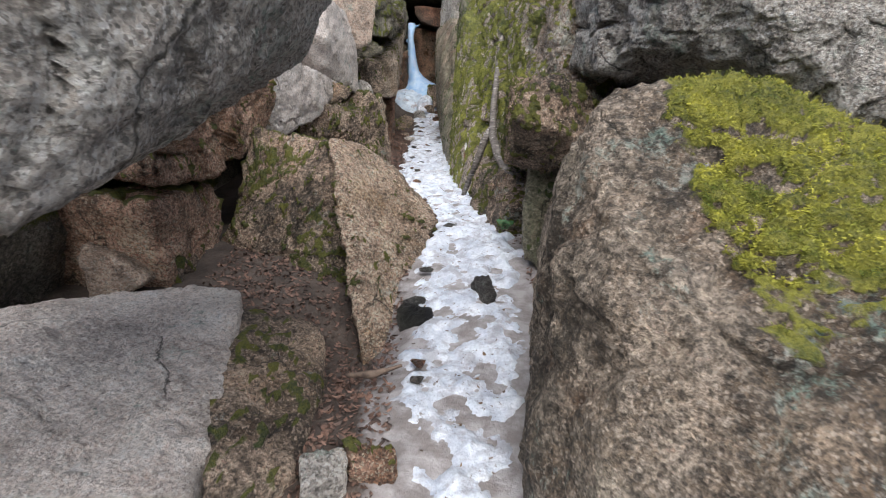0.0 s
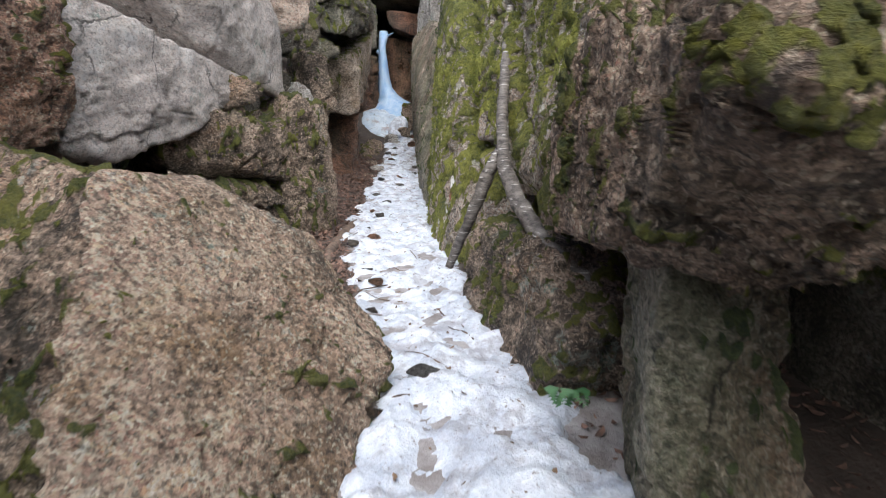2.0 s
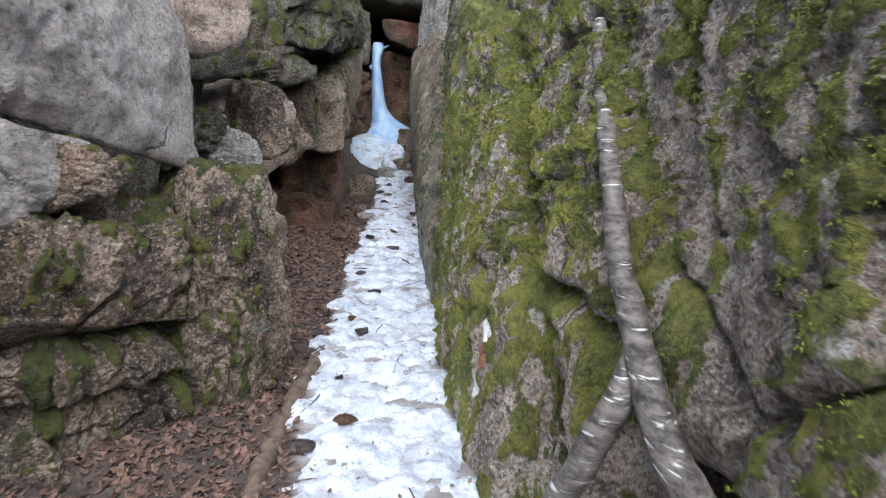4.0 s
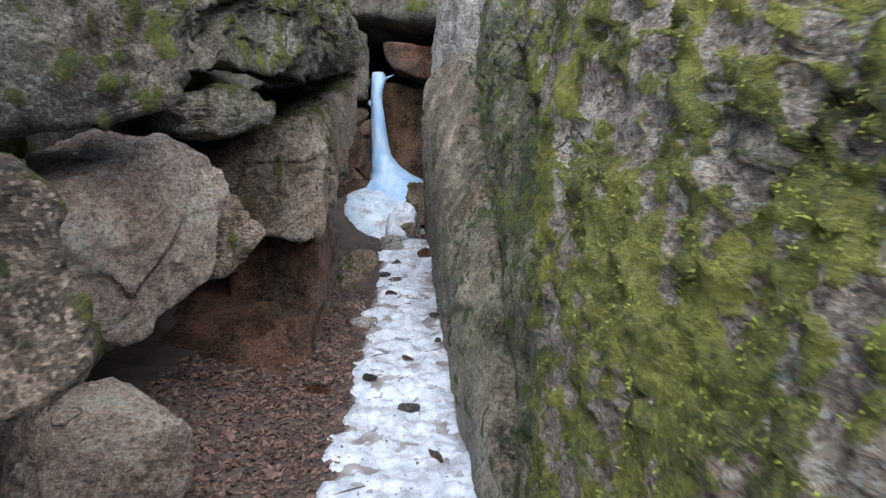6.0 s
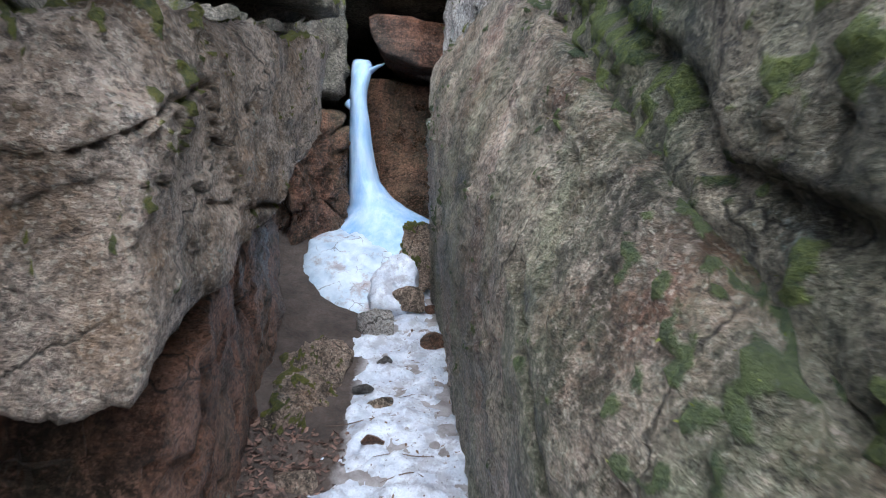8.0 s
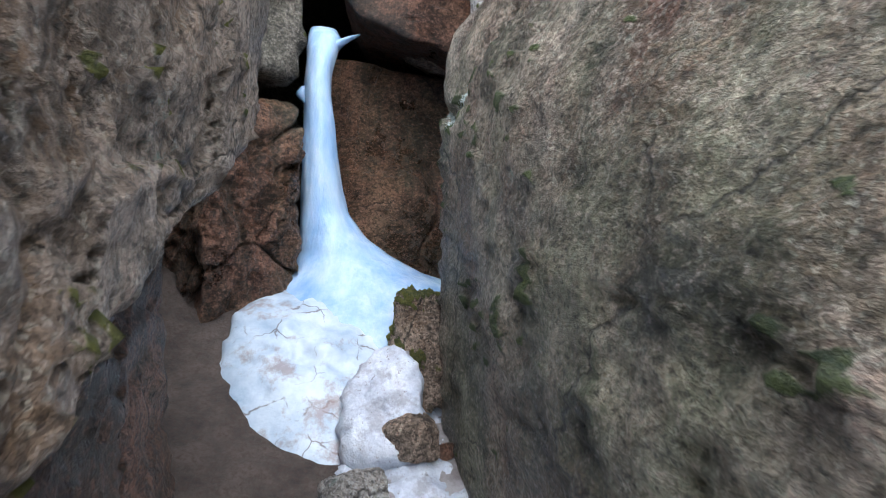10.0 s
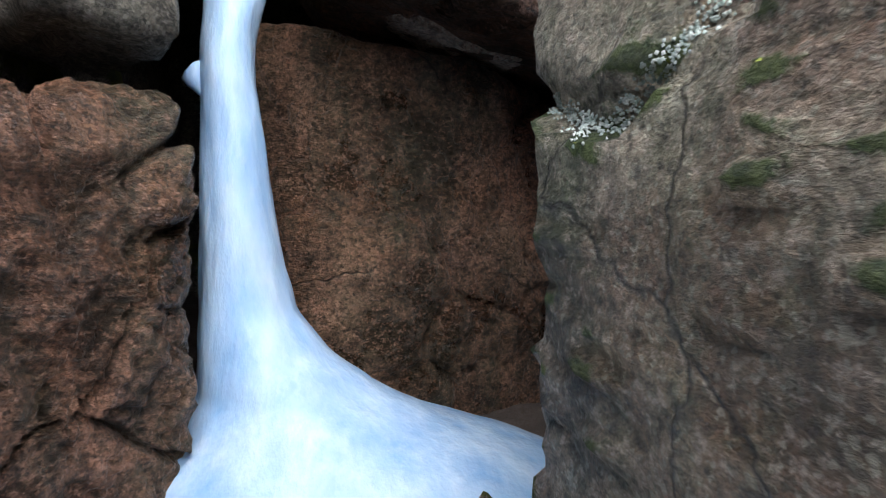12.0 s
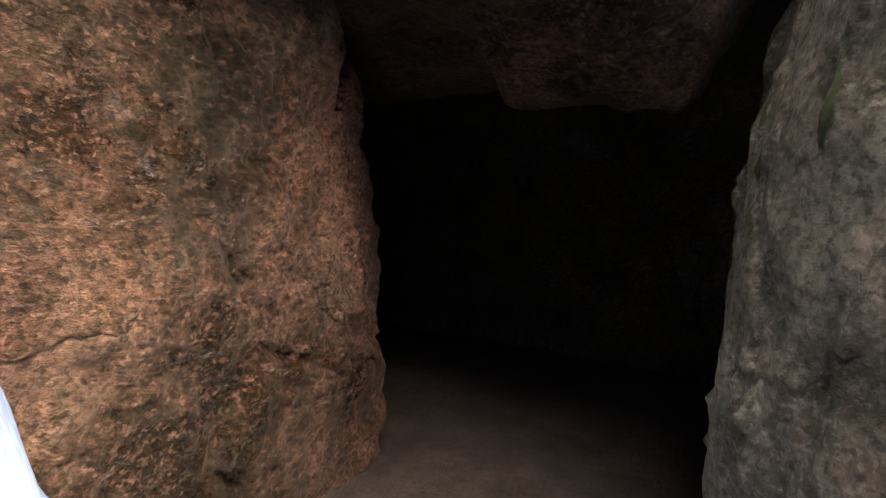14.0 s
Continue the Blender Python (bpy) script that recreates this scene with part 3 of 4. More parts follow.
rock("boulder", "pale mossy boulder high in the wall", pushed(
    [(-1.35, 8.8, 2.75), (-1.0, 8.9, 3.0), (-1.03, 8.9, 2.58), (-1.25, 8.8, 2.45), (-1.3, 8.8, 3.4), (-.9, 9.0, 3.4)], (-.8, .6, .1)), PINK)
rock("boulder", "dark boulder in the wall behind the small stones", pushed([(-1.9, 9.8, 2.9), (-1.9, 9.8, .7), (-2.1, 11.2, 2.6), (-2.1, 11.0, .7)], (-1.2, 0, .2)), DARK, rough=0.105)
rock("pink_boulder", "pinkish rounded granite boulder with a green crack", pushed(
    [(-1.75, 10.8, 2.35), (-1.53, 11.3, 2.62), (-1.33, 11.45, 2.51), (-1.28, 11.5, 2.3), (-1.34, 11.4, 1.8), (-1.67, 11.2, 1.53), (-1.95, 10.9, 1.47)], (-.7, .3, 0)), PINK, level=6, edge=24)
rock("boulder", "rusty angular boulder wedged behind the pink one", pushed([(-1.42, 11.7, 2.38), (-1.16, 11.8, 2.02), (-1.42, 11.75, 1.72), (-1.7, 11.6, 1.8)], (-.5, .4, 0)), BROWN)
rock("boulder", "dark brown boulder overhanging the pink one", pushed([(-1.75, 10.5, 3.4), (-1.22, 10.9, 3.2), (-1.24, 10.9, 2.66), (-1.58, 10.8, 2.55), (-1.9, 10.5, 2.5)], (-.8, .4, .2)), DARK, rough=0.090)
rock("stone", "small pale boulder by the path's side hollow", pushed([(-1.55, 10.3, 1.5), (-1.25, 10.5, 1.45), (-1.15, 10.6, 1.25), (-1.2, 10.5, .9), (-1.7, 10.2, .9)], (-.4, .4, 0)), PINK, "stone", edge=10)
rock("side_wall_boulder", "large damp brown granite boulder overhanging a hollow", [
    (-1.55, 12.4, 2.62), (-1.04, 12.6, 2.82), (-.95, 12.65, 2.52), (-.95, 12.6, 1.9), (-1.1, 12.6, 1.84), (-1.42, 12.5, 2.1), (-.98, 15.0, 3.45), (-1.06, 14.3, 2.42), (-1.06, 15.3, 2.74), (-1.06, 15.76, 2.92),
    (-1.02, 16.2, 3.75), (-1.09, 16.22, 3.14), (-1.3, 16.0, 2.85), (-2.2, 12.6, 2.5), (-2.2, 16, 3.7), (-2.2, 16, 2.4), (-2.2, 12.6, 2.0)], SIDE, level=7, edge=44, rough=0.06, relief=0.6)
rock("side_wall_boulder", "mossy dark boulder on top of the side wall", pushed(
    [(-1.7, 11.7, 2.95), (-1.0, 12.1, 2.98), (-1.03, 12.7, 3.12), (-.98, 15.0, 3.62), (-.92, 16.2, 3.9), (-1.7, 11.7, 3.7), (-.98, 12.1, 3.8), (-1.12, 16.0, 4.3)], (-1.3, 0, .15)),
    DARK, level=7, rough=0.135, edge=24)
rock("stone", "flat mossy stone between two boulders", pushed([(-1.75, 11.8, 2.86), (-1.3, 12.0, 2.96), (-1.15, 12.2, 2.78), (-1.35, 12.0, 2.62), (-1.75, 11.9, 2.62)], (-.4, .5, 0)), DARK, "stone", edge=9)
rock("hollow_floor_boulder", "reddish rough rock sloping up inside the hollow", pushed(
    [(-2.3, 12.2, 1.1), (-1.53, 12.6, 1.35), (-1.1, 12.8, 1.22), (-1.02, 12.6, .6), (-1.9, 11.5, .4), (-1.2, 11.8, .5)], (-.4, 1.4, .2)), RED, level=7, rough=0.090)
rock("upright_slab", "reddish upright slab under the side wall", pushed(
    [(-1.15, 12.9, 1.3), (-1.08, 13.1, 1.85), (-1.28, 14.6, 2.3), (-1.42, 16.0, 2.75), (-1.06, 13.0, .7), (-1.35, 16.0, 1.1)], (-.7, 0, .1)), RED, level=6, rough=0.075)
rock("stone", "mossy brown stone leaning at the snow's edge", [
    (-1.2, 15.3, 1.36), (-.94, 15.4, 1.5), (-.76, 15.5, 1.38), (-.8, 14.9, 1.05), (-.95, 14.3, .95), (-1.15, 14.4, 1.15), (-1.2, 15.6, 1.1), (-.8, 15.7, 1.1)], BROWN, "stone")

# right-hand side
rock("mossy_boulder", "granite boulder with a thick yellow-green moss cap", [
    (.65, 2.34, 1.86), (.98, 2.33, 1.88), (1.65, 2.2, 1.6), (.5, 2.25, 1.65), (.50, 2.3, 1.45), (.58, 2.9, 1.3), (.50, 2.9, 1.06), (.42, 2.3, 1.1), (.34, 1.9, .9),
    (.22, 1.7, .2), (.36, 2.5, .3), (.53, 1.69, 1.29), (.84, 1.5, 1.13), (1.1, 1.45, 1.14), (.44, 1.35, .6), (1.9, 1.0, .95), (.95, 1.05, .85), (1.9, 2.4, .3),
    (.42, 1.3, 0), (1.9, .9, 0), (1.8, 2.8, 1.3), (.9, 2.9, 1.6)], MOSSY, level=7, edge=44, rough=0.075)
rock("overhanging_boulder", "pale grey granite boulder overhanging a dark gap", [
    (.93, 3.2, 1.98), (1.17, 2.8, 2.02), (1.22, 2.6, 2.02), (1.43, 2.5, 1.85), (1.79, 2.4, 1.65), (.9, 3.2, 2.4), (1.1, 2.6, 2.6), (2.6, 2.1, 1.6),
    (1.0, 3.0, 2.8), (2.8, 2.4, 2.6), (1.15, 6.2, 3.0), (1.05, 4.6, 2.4), (1.2, 6.0, 2.1), (2.8, 6, 2.1), (2.8, 6, 2.9)], GREY, level=7, edge=44, rough=0.090)
rock("perched_boulder", "granite boulder perched on an upright stone", [
    (.46, 3.67, 1.67), (.6, 4.2, 1.94), (.7, 4.0, 1.91), (.86, 4.0, 1.88), (.98, 3.9, 1.68), (1.2, 4.1, 1.6), (.9, 3.75, 1.52), (.55, 4.83, 1.93), (.68, 5.8, 1.6),
    (.6, 5.6, 1.25), (.52, 4.8, 1.29), (.66, 4.4, 1.27), (.5, 4.5, 1.3), (.77, 4.1, 1.29), (1.5, 4.6, 1.31), (1.3, 5.6, 1.8), (1.4, 5.5, 1.3)], SLAB, level=7, edge=80, chips=3, joints=0.5, rough=0.068)
rock("propping_stone", "upright grey-green stone propping the perched boulder", pushed(
    [(.63, 4.35, 1.32), (.63, 4.3, 1.1), (.6, 4.2, .6), (.88, 4.1, .5), (1.02, 4.3, .7), (1.0, 4.5, 1.32)], (.1, .5, 0)), DAMP, "stone", edge=60)
rock("boulder", "low mossy boulder under the birch root", [
    (.36, 6.4, 1.08), (.61, 6.6, 1.1), (.71, 6.2, 1.08), (.65, 5.5, 1.12), (.57, 5.1, .97), (.28, 6.4, .55), (.45, 5.1, .5), (.6, 4.9, .9), (1.2, 5.2, 1.0), (1.2, 6.6, 1.1),
    (1.2, 5.2, .4), (1.2, 6.6, .4)], BROWN, level=6)
rock("moss_wall", "upright mossy granite slab with a painted trail mark", pushed(
    [(.27, 7.1, .5), (.14, 8.4, .5), (.13, 10.0, .5), (.36, 7.5, 1.3), (.39, 7.8, 1.55), (.44, 8.5, 2.3), (.44, 9.5, 2.9), (.3, 10.6, 3.3)], (.8, 0, .1)), WALL, level=7, edge=68, rough=0.045,
    cuts=[(((8.6, 2.7), (8.2, 2.3), (7.95, 1.87), (8.0, 1.5), (7.98, 1.36)), .10, .15)])
rock("moss_wall", "mossy granite slab behind a leaf-filled crack", pushed(
    [(.50, 6.9, .8), (.49, 7.2, 1.4), (.52, 7.8, 1.8), (.56, 8.4, 2.4), (.60, 9.3, 3.1), (.68, 7.2, 1.95), (.80, 7.6, 2.4), (.80, 8.5, 3.2)], (1.0, 0, 0)), WALL, level=7, edge=58, rough=0.060,
    cuts=[(((7.7, 2.6), (8.24, 2.46), (8.6, 2.3)), .10, .15), (((7.97, 1.50), (7.35, 1.50), (7.0, 1.38)), .07, .12), (((7.42, 2.24), (7.18, 1.93), (7.03, 1.68), (6.93, 1.48)), .07, .10)])
rock("moss_wall", "huge brown granite wall hung with moss", pushed(
    [(.64, 6.9, 1.15), (.74, 6.0, 1.28), (.82, 5.2, 1.6), (.78, 7.3, 2.2), (.8, 8.0, 3.0), (.95, 6.0, 3.2), (1.05, 4.9, 3.2), (.85, 5.4, 2.0), (.8, 9.4, 3.6)], (1.3, .2, 0)), WALL, moss=0.5, level=7, edge=34, rough=0.075)
rock("moss_wall", "leaning granite wall covered in bright moss", pushed(
    [(.34, 8.9, .8), (.44, 10.3, 2.02), (.48, 11.5, 2.78), (.46, 13.0, 3.78), (.62, 8.9, 2.2), (.8, 11.0, 3.5), (.8, 12.5, 4.4), (.7, 9.0, 3.0)], (1.3, 0, .3)), WALL, level=7, edge=44, rough=0.060)
rock("damp_wall", "damp granite slab set back above the smooth wall", pushed(
    [(.22, 9.5, .9), (.41, 10.4, 1.86), (.47, 11.5, 2.62), (.46, 13.0, 3.6), (.42, 14.6, 4.4), (.33, 14.3, 3.4), (.37, 12.46, 2.2), (.28, 11.0, 1.1)], (1.0, 0, 0)), GREENED, level=7, edge=60, rough=.03,
    cuts=[(((13.3, 3.1), (12.7, 2.68), (12.45, 2.44), (12.0, 2.3)), .06, .05), (((11.6, 2.4), (11.2, 1.9), (10.6, 1.3)), .05, .05)])
rock("damp_wall", "tall smooth damp granite wall leading to the ice", pushed(
    [(.14, 9.3, .4), (.19, 10.2, .95), (.25, 11.2, 1.42), (.31, 12.46, 2.25), (.28, 13.4, 2.9), (.25, 14.2, 3.4), (.2, 15.4, 3.9), (-.18, 16.70, 3.75), (-.24, 16.67, 2.95), (-.15, 16.65, 1.4), (.02, 13.0, .5)],
    (1.4, .4, 0)) + [(.24, 17.05, 2.9), (.34, 17.1, 2.2), (.30, 16.85, 3.5)], DAMP, level=7, edge=70, chips=4, joints=0.5, rough=.022, relief=1.0,
    cuts=[(((13.98, 1.12), (13.0, 1.10), (12.05, 1.50), (11.6, 1.55)), .05, .045), (((13.2, 2.2), (12.6, 1.7), (12.3, 1.2), (11.9, .9)), .04, .04), (((16.75, 3.31), (16.6, 3.29), (16.5, 3.23), (16.4, 3.19), (16.2, 3.28), (15.8, 3.55)), .05, .05)])
rock("damp_wall", "pale lichen-edged block on top of the damp wall", pushed(
    [(-.15, 16.60, 3.46), (-.09, 16.62, 3.9), (-.03, 16.65, 4.7), (.02, 15.9, 3.5), (.06, 15.9, 4.6), (.2, 15.2, 3.7), (.22, 15.0, 4.8), (.42, 16.8, 3.42), (.6, 16.8, 4.6)], (1.2, .1, .2)), GREY, moss=0.12, level=6, edge=30, rough=.04)

# the far end
rock("cave_boulder", "dark red wet granite at the back of the cave", pushed(
    [(-.95, 18.3, 3.98), (-.35, 18.05, 3.92), (.16, 18.1, 3.84), (.75, 18.55, 3.72), (.98, 18.5, 2.9), (.95, 18.45, 1.9), (-.3, 18.15, 1.9), (-1.0, 18.1, 1.9), (-.6, 18.15, 3.0)], (.1, 1.4, 0)),
    CAVE, level=7, edge=34, rough=0.045, relief=1.5)
rock("cap_boulder", "flat granite slab bridging the cleft", pushed(
    [(-.83, 17.5, 4.46), (.3, 17.5, 4.42), (1.4, 17.6, 4.2), (1.4, 17.6, 3.7), (.3, 17.5, 3.76), (-.64, 17.5, 4.03), (-.8, 17.5, 4.24)], (.1, 1.5, .1)), RED, rough=0.060, edge=58)
rock("cave_boulder", "reddish boulder wedged under the bridging slab", [
    (.40, 17.2, 3.92), (.85, 17.15, 3.66), (1.1, 17.3, 3.50), (1.1, 18.0, 3.55), (.05, 17.7, 3.95), (.15, 17.1, 4.3), (1.6, 17.0, 4.3), (1.6, 18.2, 4.2)], RED, rough=.04, edge=40)
rock("stone", "thin pale stone under the bridging slab", pushed([(-.35, 17.95, 3.93), (.25, 18.0, 3.78), (.75, 18.1, 3.92), (.2, 18.0, 4.05)], (.1, .6, .1)), PINK, "stone")
rock("stone", "dark stone jammed at the top of the cleft", pushed([(-.7, 18.6, 5.1), (-.3, 18.6, 5.2), (-.25, 18.6, 4.85), (-.6, 18.6, 4.8)], (0, .5, 0)), DARK, "stone")
rock("stone", "grey stone jammed at the top of the cleft", pushed([(.1, 18.5, 5.1), (.5, 18.5, 5.1), (.5, 18.5, 4.7), (.15, 18.5, 4.85)], (.2, .5, 0)), GREY, "stone")
rock("cave_boulder", "wet brown granite beside the ice column", pushed(
    [(-1.45, 17.0, 3.4), (-1.05, 17.35, 3.42), (-1.0, 17.4, 2.9), (-1.0, 17.35, 2.2), (-1.5, 16.9, 1.8)], (-.6, .9, 0)), CAVE, level=7, rough=0.100, relief=1.5)
rock("cave_boulder", "wet dark granite above the ice column's side", pushed([(-1.35, 17.1, 3.52), (-1.02, 17.35, 3.52), (-1.0, 17.4, 4.5), (-1.35, 17, 4.6)], (-.6, 1.2, .2)), DARK)

for label, (x, y, z), size in (
        ("icy grey stone sticking out of the snow", (-.62, 15.95, 1.55), .17), ("wet brown stone at the foot of the ice", (-.36, 16.2, 1.72), .15),
        ("wet dark stone in the snow", (-.16, 15.75, 1.42), .12), ("brown stone sunk in the snow", (-.52, 14.9, 1.18), .10),
        ("flat icy stone at the path's edge", (-.78, 13.7, .98), .16), ("small brown stone at the path's edge", (-.86, 12.9, .9), .11),
        ("reddish stone under the side wall", (-.98, 12.2, .86), .13), ("wet brown stone below the leaning stone", (-.9, 14.1, 1.06), .12)):
    turn = [math.radians(a + 40 * x) for a in (0, 65, 130, 200, 270)]
    ring = [(x + size * math.cos(a), y + size * 0.8 * math.sin(a), z + 0.25 * size * math.sin(3 * a)) for a in turn]
    rock("stone", label, pushed(ring, (.1 * size, 0, -1.2 * size)) + [(x, y, z + .35 * size)], BROWN if "brown" in label else GREY if "icy" in label else RED, "stone", "stones along the path", moss=0.0, level=4, edge=14)

# ---- added rock closing the cleft: fills gaps and keeps sky light out ----
for label, corners in (
        ("rock mass behind the side wall", pushed([(-2.6, 3, -.5), (-2.5, 17, 0), (-2.6, 3, 2.6), (-2.5, 17, 4.0), (-2.5, 9, 3.0)], (-4, 0, 0))),
        ("rock mass behind the mossy wall", pushed([(1.7, 2.8, -.5), (1.5, 16.6, 0), (1.8, 3, 2.8), (1.3, 16.6, 4.9)], (4, 0, 0))),
        ("rock mass beside the cave", pushed([(3.6, 16.2, 0), (3.6, 23, 0), (3.6, 16.2, 6), (3.6, 23, 6)], (3, 0, 0))),
        ("rock mass closing the cleft", pushed([(-6, 21.6, 0), (6, 21.6, 0), (-6, 21.6, 7), (6, 21.6, 7)], (0, 3, 0))),
        ("rock mass beside the ice", pushed([(-1.9, 16.4, 0), (-1.9, 23, 0), (-1.8, 16.6, 6), (-1.8, 23, 6)], (-3, 0, 0))),
        # made-up roof, there to keep the cave dark
        ("rock roof over the cave", pushed([(1.0, 16.4, 4.5), (-1.2, 18.9, 5.1), (5, 16.0, 4.5), (5, 23, 4.5), (-3, 23, 5.0), (-3, 18.9, 5.1)], (0, 0, 1.5))),
        # unseen banks either side of the start, added to block low sky light
        ("rocky bank outside the cleft", pushed([(-2.6, -7, -1), (-2.6, .6, -1), (-3.4, -7, 0.3), (-3.2, .6, 0.8)], (-3, 0, 0))),
        ("rocky bank outside the cleft", pushed([(2.8, -7, -1), (2.4, .6, -1), (3.6, -7, 0.3), (3.2, .6, 0.8)], (3, 0, 0)))):
    rock("added_rock", label, corners, DARK, "rock", kind="structure", level=5, rough=0.060)


# ---- ice ----
def loft(name, rings, material, around=40, wobble=0.045):
    """A skin over rings of (x, y, z, half width, half depth)."""
    rings = np.array(rings)
    steps = np.linspace(0, len(rings) - 1, 90)
    k = np.arange(len(rings))
    x, y, z, a, b = (np.interp(steps, k, np.convolve(np.pad(np.interp(steps, k, rings[:, n]), 3, "edge"), np.ones(7) / 7, "valid")[np.round(k * 89 / (len(rings) - 1)).astype(int)]) for n in range(5))
    turn = np.linspace(0, 2 * np.pi, around, endpoint=False)
    p = np.stack([x[:, None] + a[:, None] * np.cos(turn), y[:, None] + b[:, None] * np.sin(turn), z[:, None] + 0 * turn], -1).reshape(-1, 3)
    out = np.tile(np.stack([np.cos(turn), np.sin(turn), 0 * turn], 1), (90, 1))
    p = p + out * (wobble * fbm(p * (5, 5, 2.2), 3))[:, None]
    g = np.arange(90 * around).reshape(90, around)
    h = np.roll(g, -1, 1)
    faces = np.stack([g[:-1], h[:-1], h[1:], g[1:]], -1).reshape(-1, 4)
    return mesh_of(name, p, faces, material)


ice = tagged(new("ice_fall"), "frozen blue-white waterfall with a spreading foot", "ice")
part("icicle", loft("icicle", [(-.90, 17.78, 3.84, .05, .05), (-.84, 17.76, 3.90, .06, .04), (-.77, 17.74, 3.95, .05, .03), (-.70, 17.73, 3.98, .035, .02), (-.66, 17.72, 3.995, .012, .01)], ICE, 16, .01), ice)
part("knob", stone_mesh("knob", pushed([(-1.08, 17.66, 3.53), (-1.0, 17.66, 3.62), (-.97, 17.66, 3.44)], (.05, .12, 0)), ICE, level=3, edge=6, rough=.05, seed=92)[0], ice).location = (-1.03, 17.72, 3.53)
part("column", loft("column", [
    (-.50, 17.5, 1.90, 1.0, .72), (-.40, 17.55, 2.08, .98, .60), (-.50, 17.6, 2.20, .72, .48), (-.63, 17.62, 2.31, .45, .38), (-.71, 17.64, 2.42, .315, .30), (-.80, 17.66, 2.55, .225, .24), (-.865, 17.67, 2.70, .165, .19),
    (-.885, 17.68, 2.85, .145, .165), (-.893, 17.69, 3.0, .133, .15), (-.905, 17.70, 3.2, .117, .135), (-.92, 17.71, 3.38, .108, .125), (-.935, 17.72, 3.55, .100, .12), (-.935, 17.74, 3.72, .095, .115), (-.915, 17.76, 3.88, .115, .11), (-.90, 17.8, 3.98, .13, .1), (-.92, 17.86, 4.06, .09, .06)],
    ICE, 56, .022), ice)
me, mid = stone_mesh("foot", [(-1.42, 16.8, 1.95), (-1.38, 17.0, 2.14), (-1.2, 17.35, 2.24), (-.5, 17.4, 2.22), (-.34, 17.15, 2.10), (-.46, 16.8, 1.96), (-.8, 16.75, 2.02), (-1.1, 16.6, 1.90), (-.62, 16.45, 1.74), (-1.36, 16.5, 1.68),
    (-.5, 16.1, 1.4), (-1.3, 16.15, 1.35), (-1.42, 17.3, 1.4), (-.35, 17.3, 1.4)], FOOT, level=5, edge=12, rough=.07, coarse=0.35, joints=0.0, chips=4, seed=91)
part("foot", me, ice, "milky ice mound with dark cracks").location = mid
me, mid = stone_mesh("snow_drift", pushed([(-.68, 16.1, 1.6), (-.28, 16.1, 1.62), (-.27, 16.4, 1.98), (-.5, 16.55, 2.06), (-.34, 16.55, 2.08), (-.70, 16.4, 1.84)], (0, .2, -.3)), SNOW, level=5, edge=8, rough=.10, coarse=0.4, joints=0.0, chips=5, seed=93)
drift = tagged(new("snow_drift", me), "small mound of dirty snow against the ice foot", "snow")
drift.location = mid
rnd = np.random.RandomState(77)
for n in range(26):
    y = 2.4 + 14.0 * (n + rnd.uniform(0, 0.8)) / 26
    x = np.interp(y, LEFT_Y, LEFT_X) * (0.85 - 0.75 * rnd.uniform() ** 1.5) + 0.05 * rnd.randn()
    z, size = ground_height(np.array([x]), np.array([y]))[0], rnd.uniform(0.04, 0.085)
    spread = rnd.randn(9, 3)
    spread = spread / np.linalg.norm(spread, axis=1)[:, None] * (1.25, 1.0, 0.6) * size + (x, y, z + 0.035)
    rock("path_stone", "small dark stone half sunk in the trodden snow", [tuple(q) for q in spread], (SLATE, RED, SLATE)[n % 3], "stone", "stones in the snow", level=4, edge=12)
rock("stone", "mossy grey stone frozen into the foot of the ice", pushed([(-.41, 16.62, 2.24), (-.2, 16.62, 2.26), (-.1, 16.6, 2.1), (-.45, 16.55, 1.95)], (.05, .4, 0), (0, -.1, -.4)), BROWN, "stone")
rock("stone", "dark wet stone stuck out of the snow", [(-.3, 3.62, .42), (-.08, 3.45, .42), (-.05, 3.6, .44), (-.3, 3.75, .45), (-.3, 3.5, .25), (-.05, 3.45, .25), (-.05, 3.7, .3)], BLACK, "stone", edge=8, rough=0.030)
rock("stone", "small grey stone half sunk in the soil", pushed([(-.58, 2.12, .34), (-.42, 2.2, .33), (-.38, 2.05, .28), (-.55, 1.95, .3)], (0, 0, -.2)), GREY, "stone")
rock("stone", "reddish flat stone in the soil", pushed([(-.40, 2.22, .30), (-.20, 2.24, .30), (-.2, 2.1, .27), (-.38, 2.1, .28)], (0, 0, -.12)), ORANGE, "stone")
rock("stone", "flat slate-grey stone in the snow", pushed([(.20, 3.86, .59), (.32, 3.88, .59), (.36, 3.68, .52), (.29, 3.62, .50)], (0, 0, -.14)), SLATE, "stone")

# ---- growth, litter and small things ----
from mathutils.bvhtree import BVHTree


def surface(*obs):
    """A tree of the faces of some objects, to lay small things on them."""
    verts, faces = [], []
    for ob in obs:
        base, move = len(verts), ob.location
        verts += [v.co + move for v in ob.data.vertices]
        faces += [[base + i for i in f.vertices] for f in ob.data.polygons]
    return BVHTree.FromPolygons(verts, faces)


BLADE = plain("moss_blade", (0.06, 0.085, 0.010), (0.27, 0.29, 0.045), 9.0, 0.9, 0.001)
BLADE_SUN = plain("bright_moss_blade", (0.08, 0.10, 0.010), (0.36, 0.34, 0.045), 7.0, 0.9, 0.001)


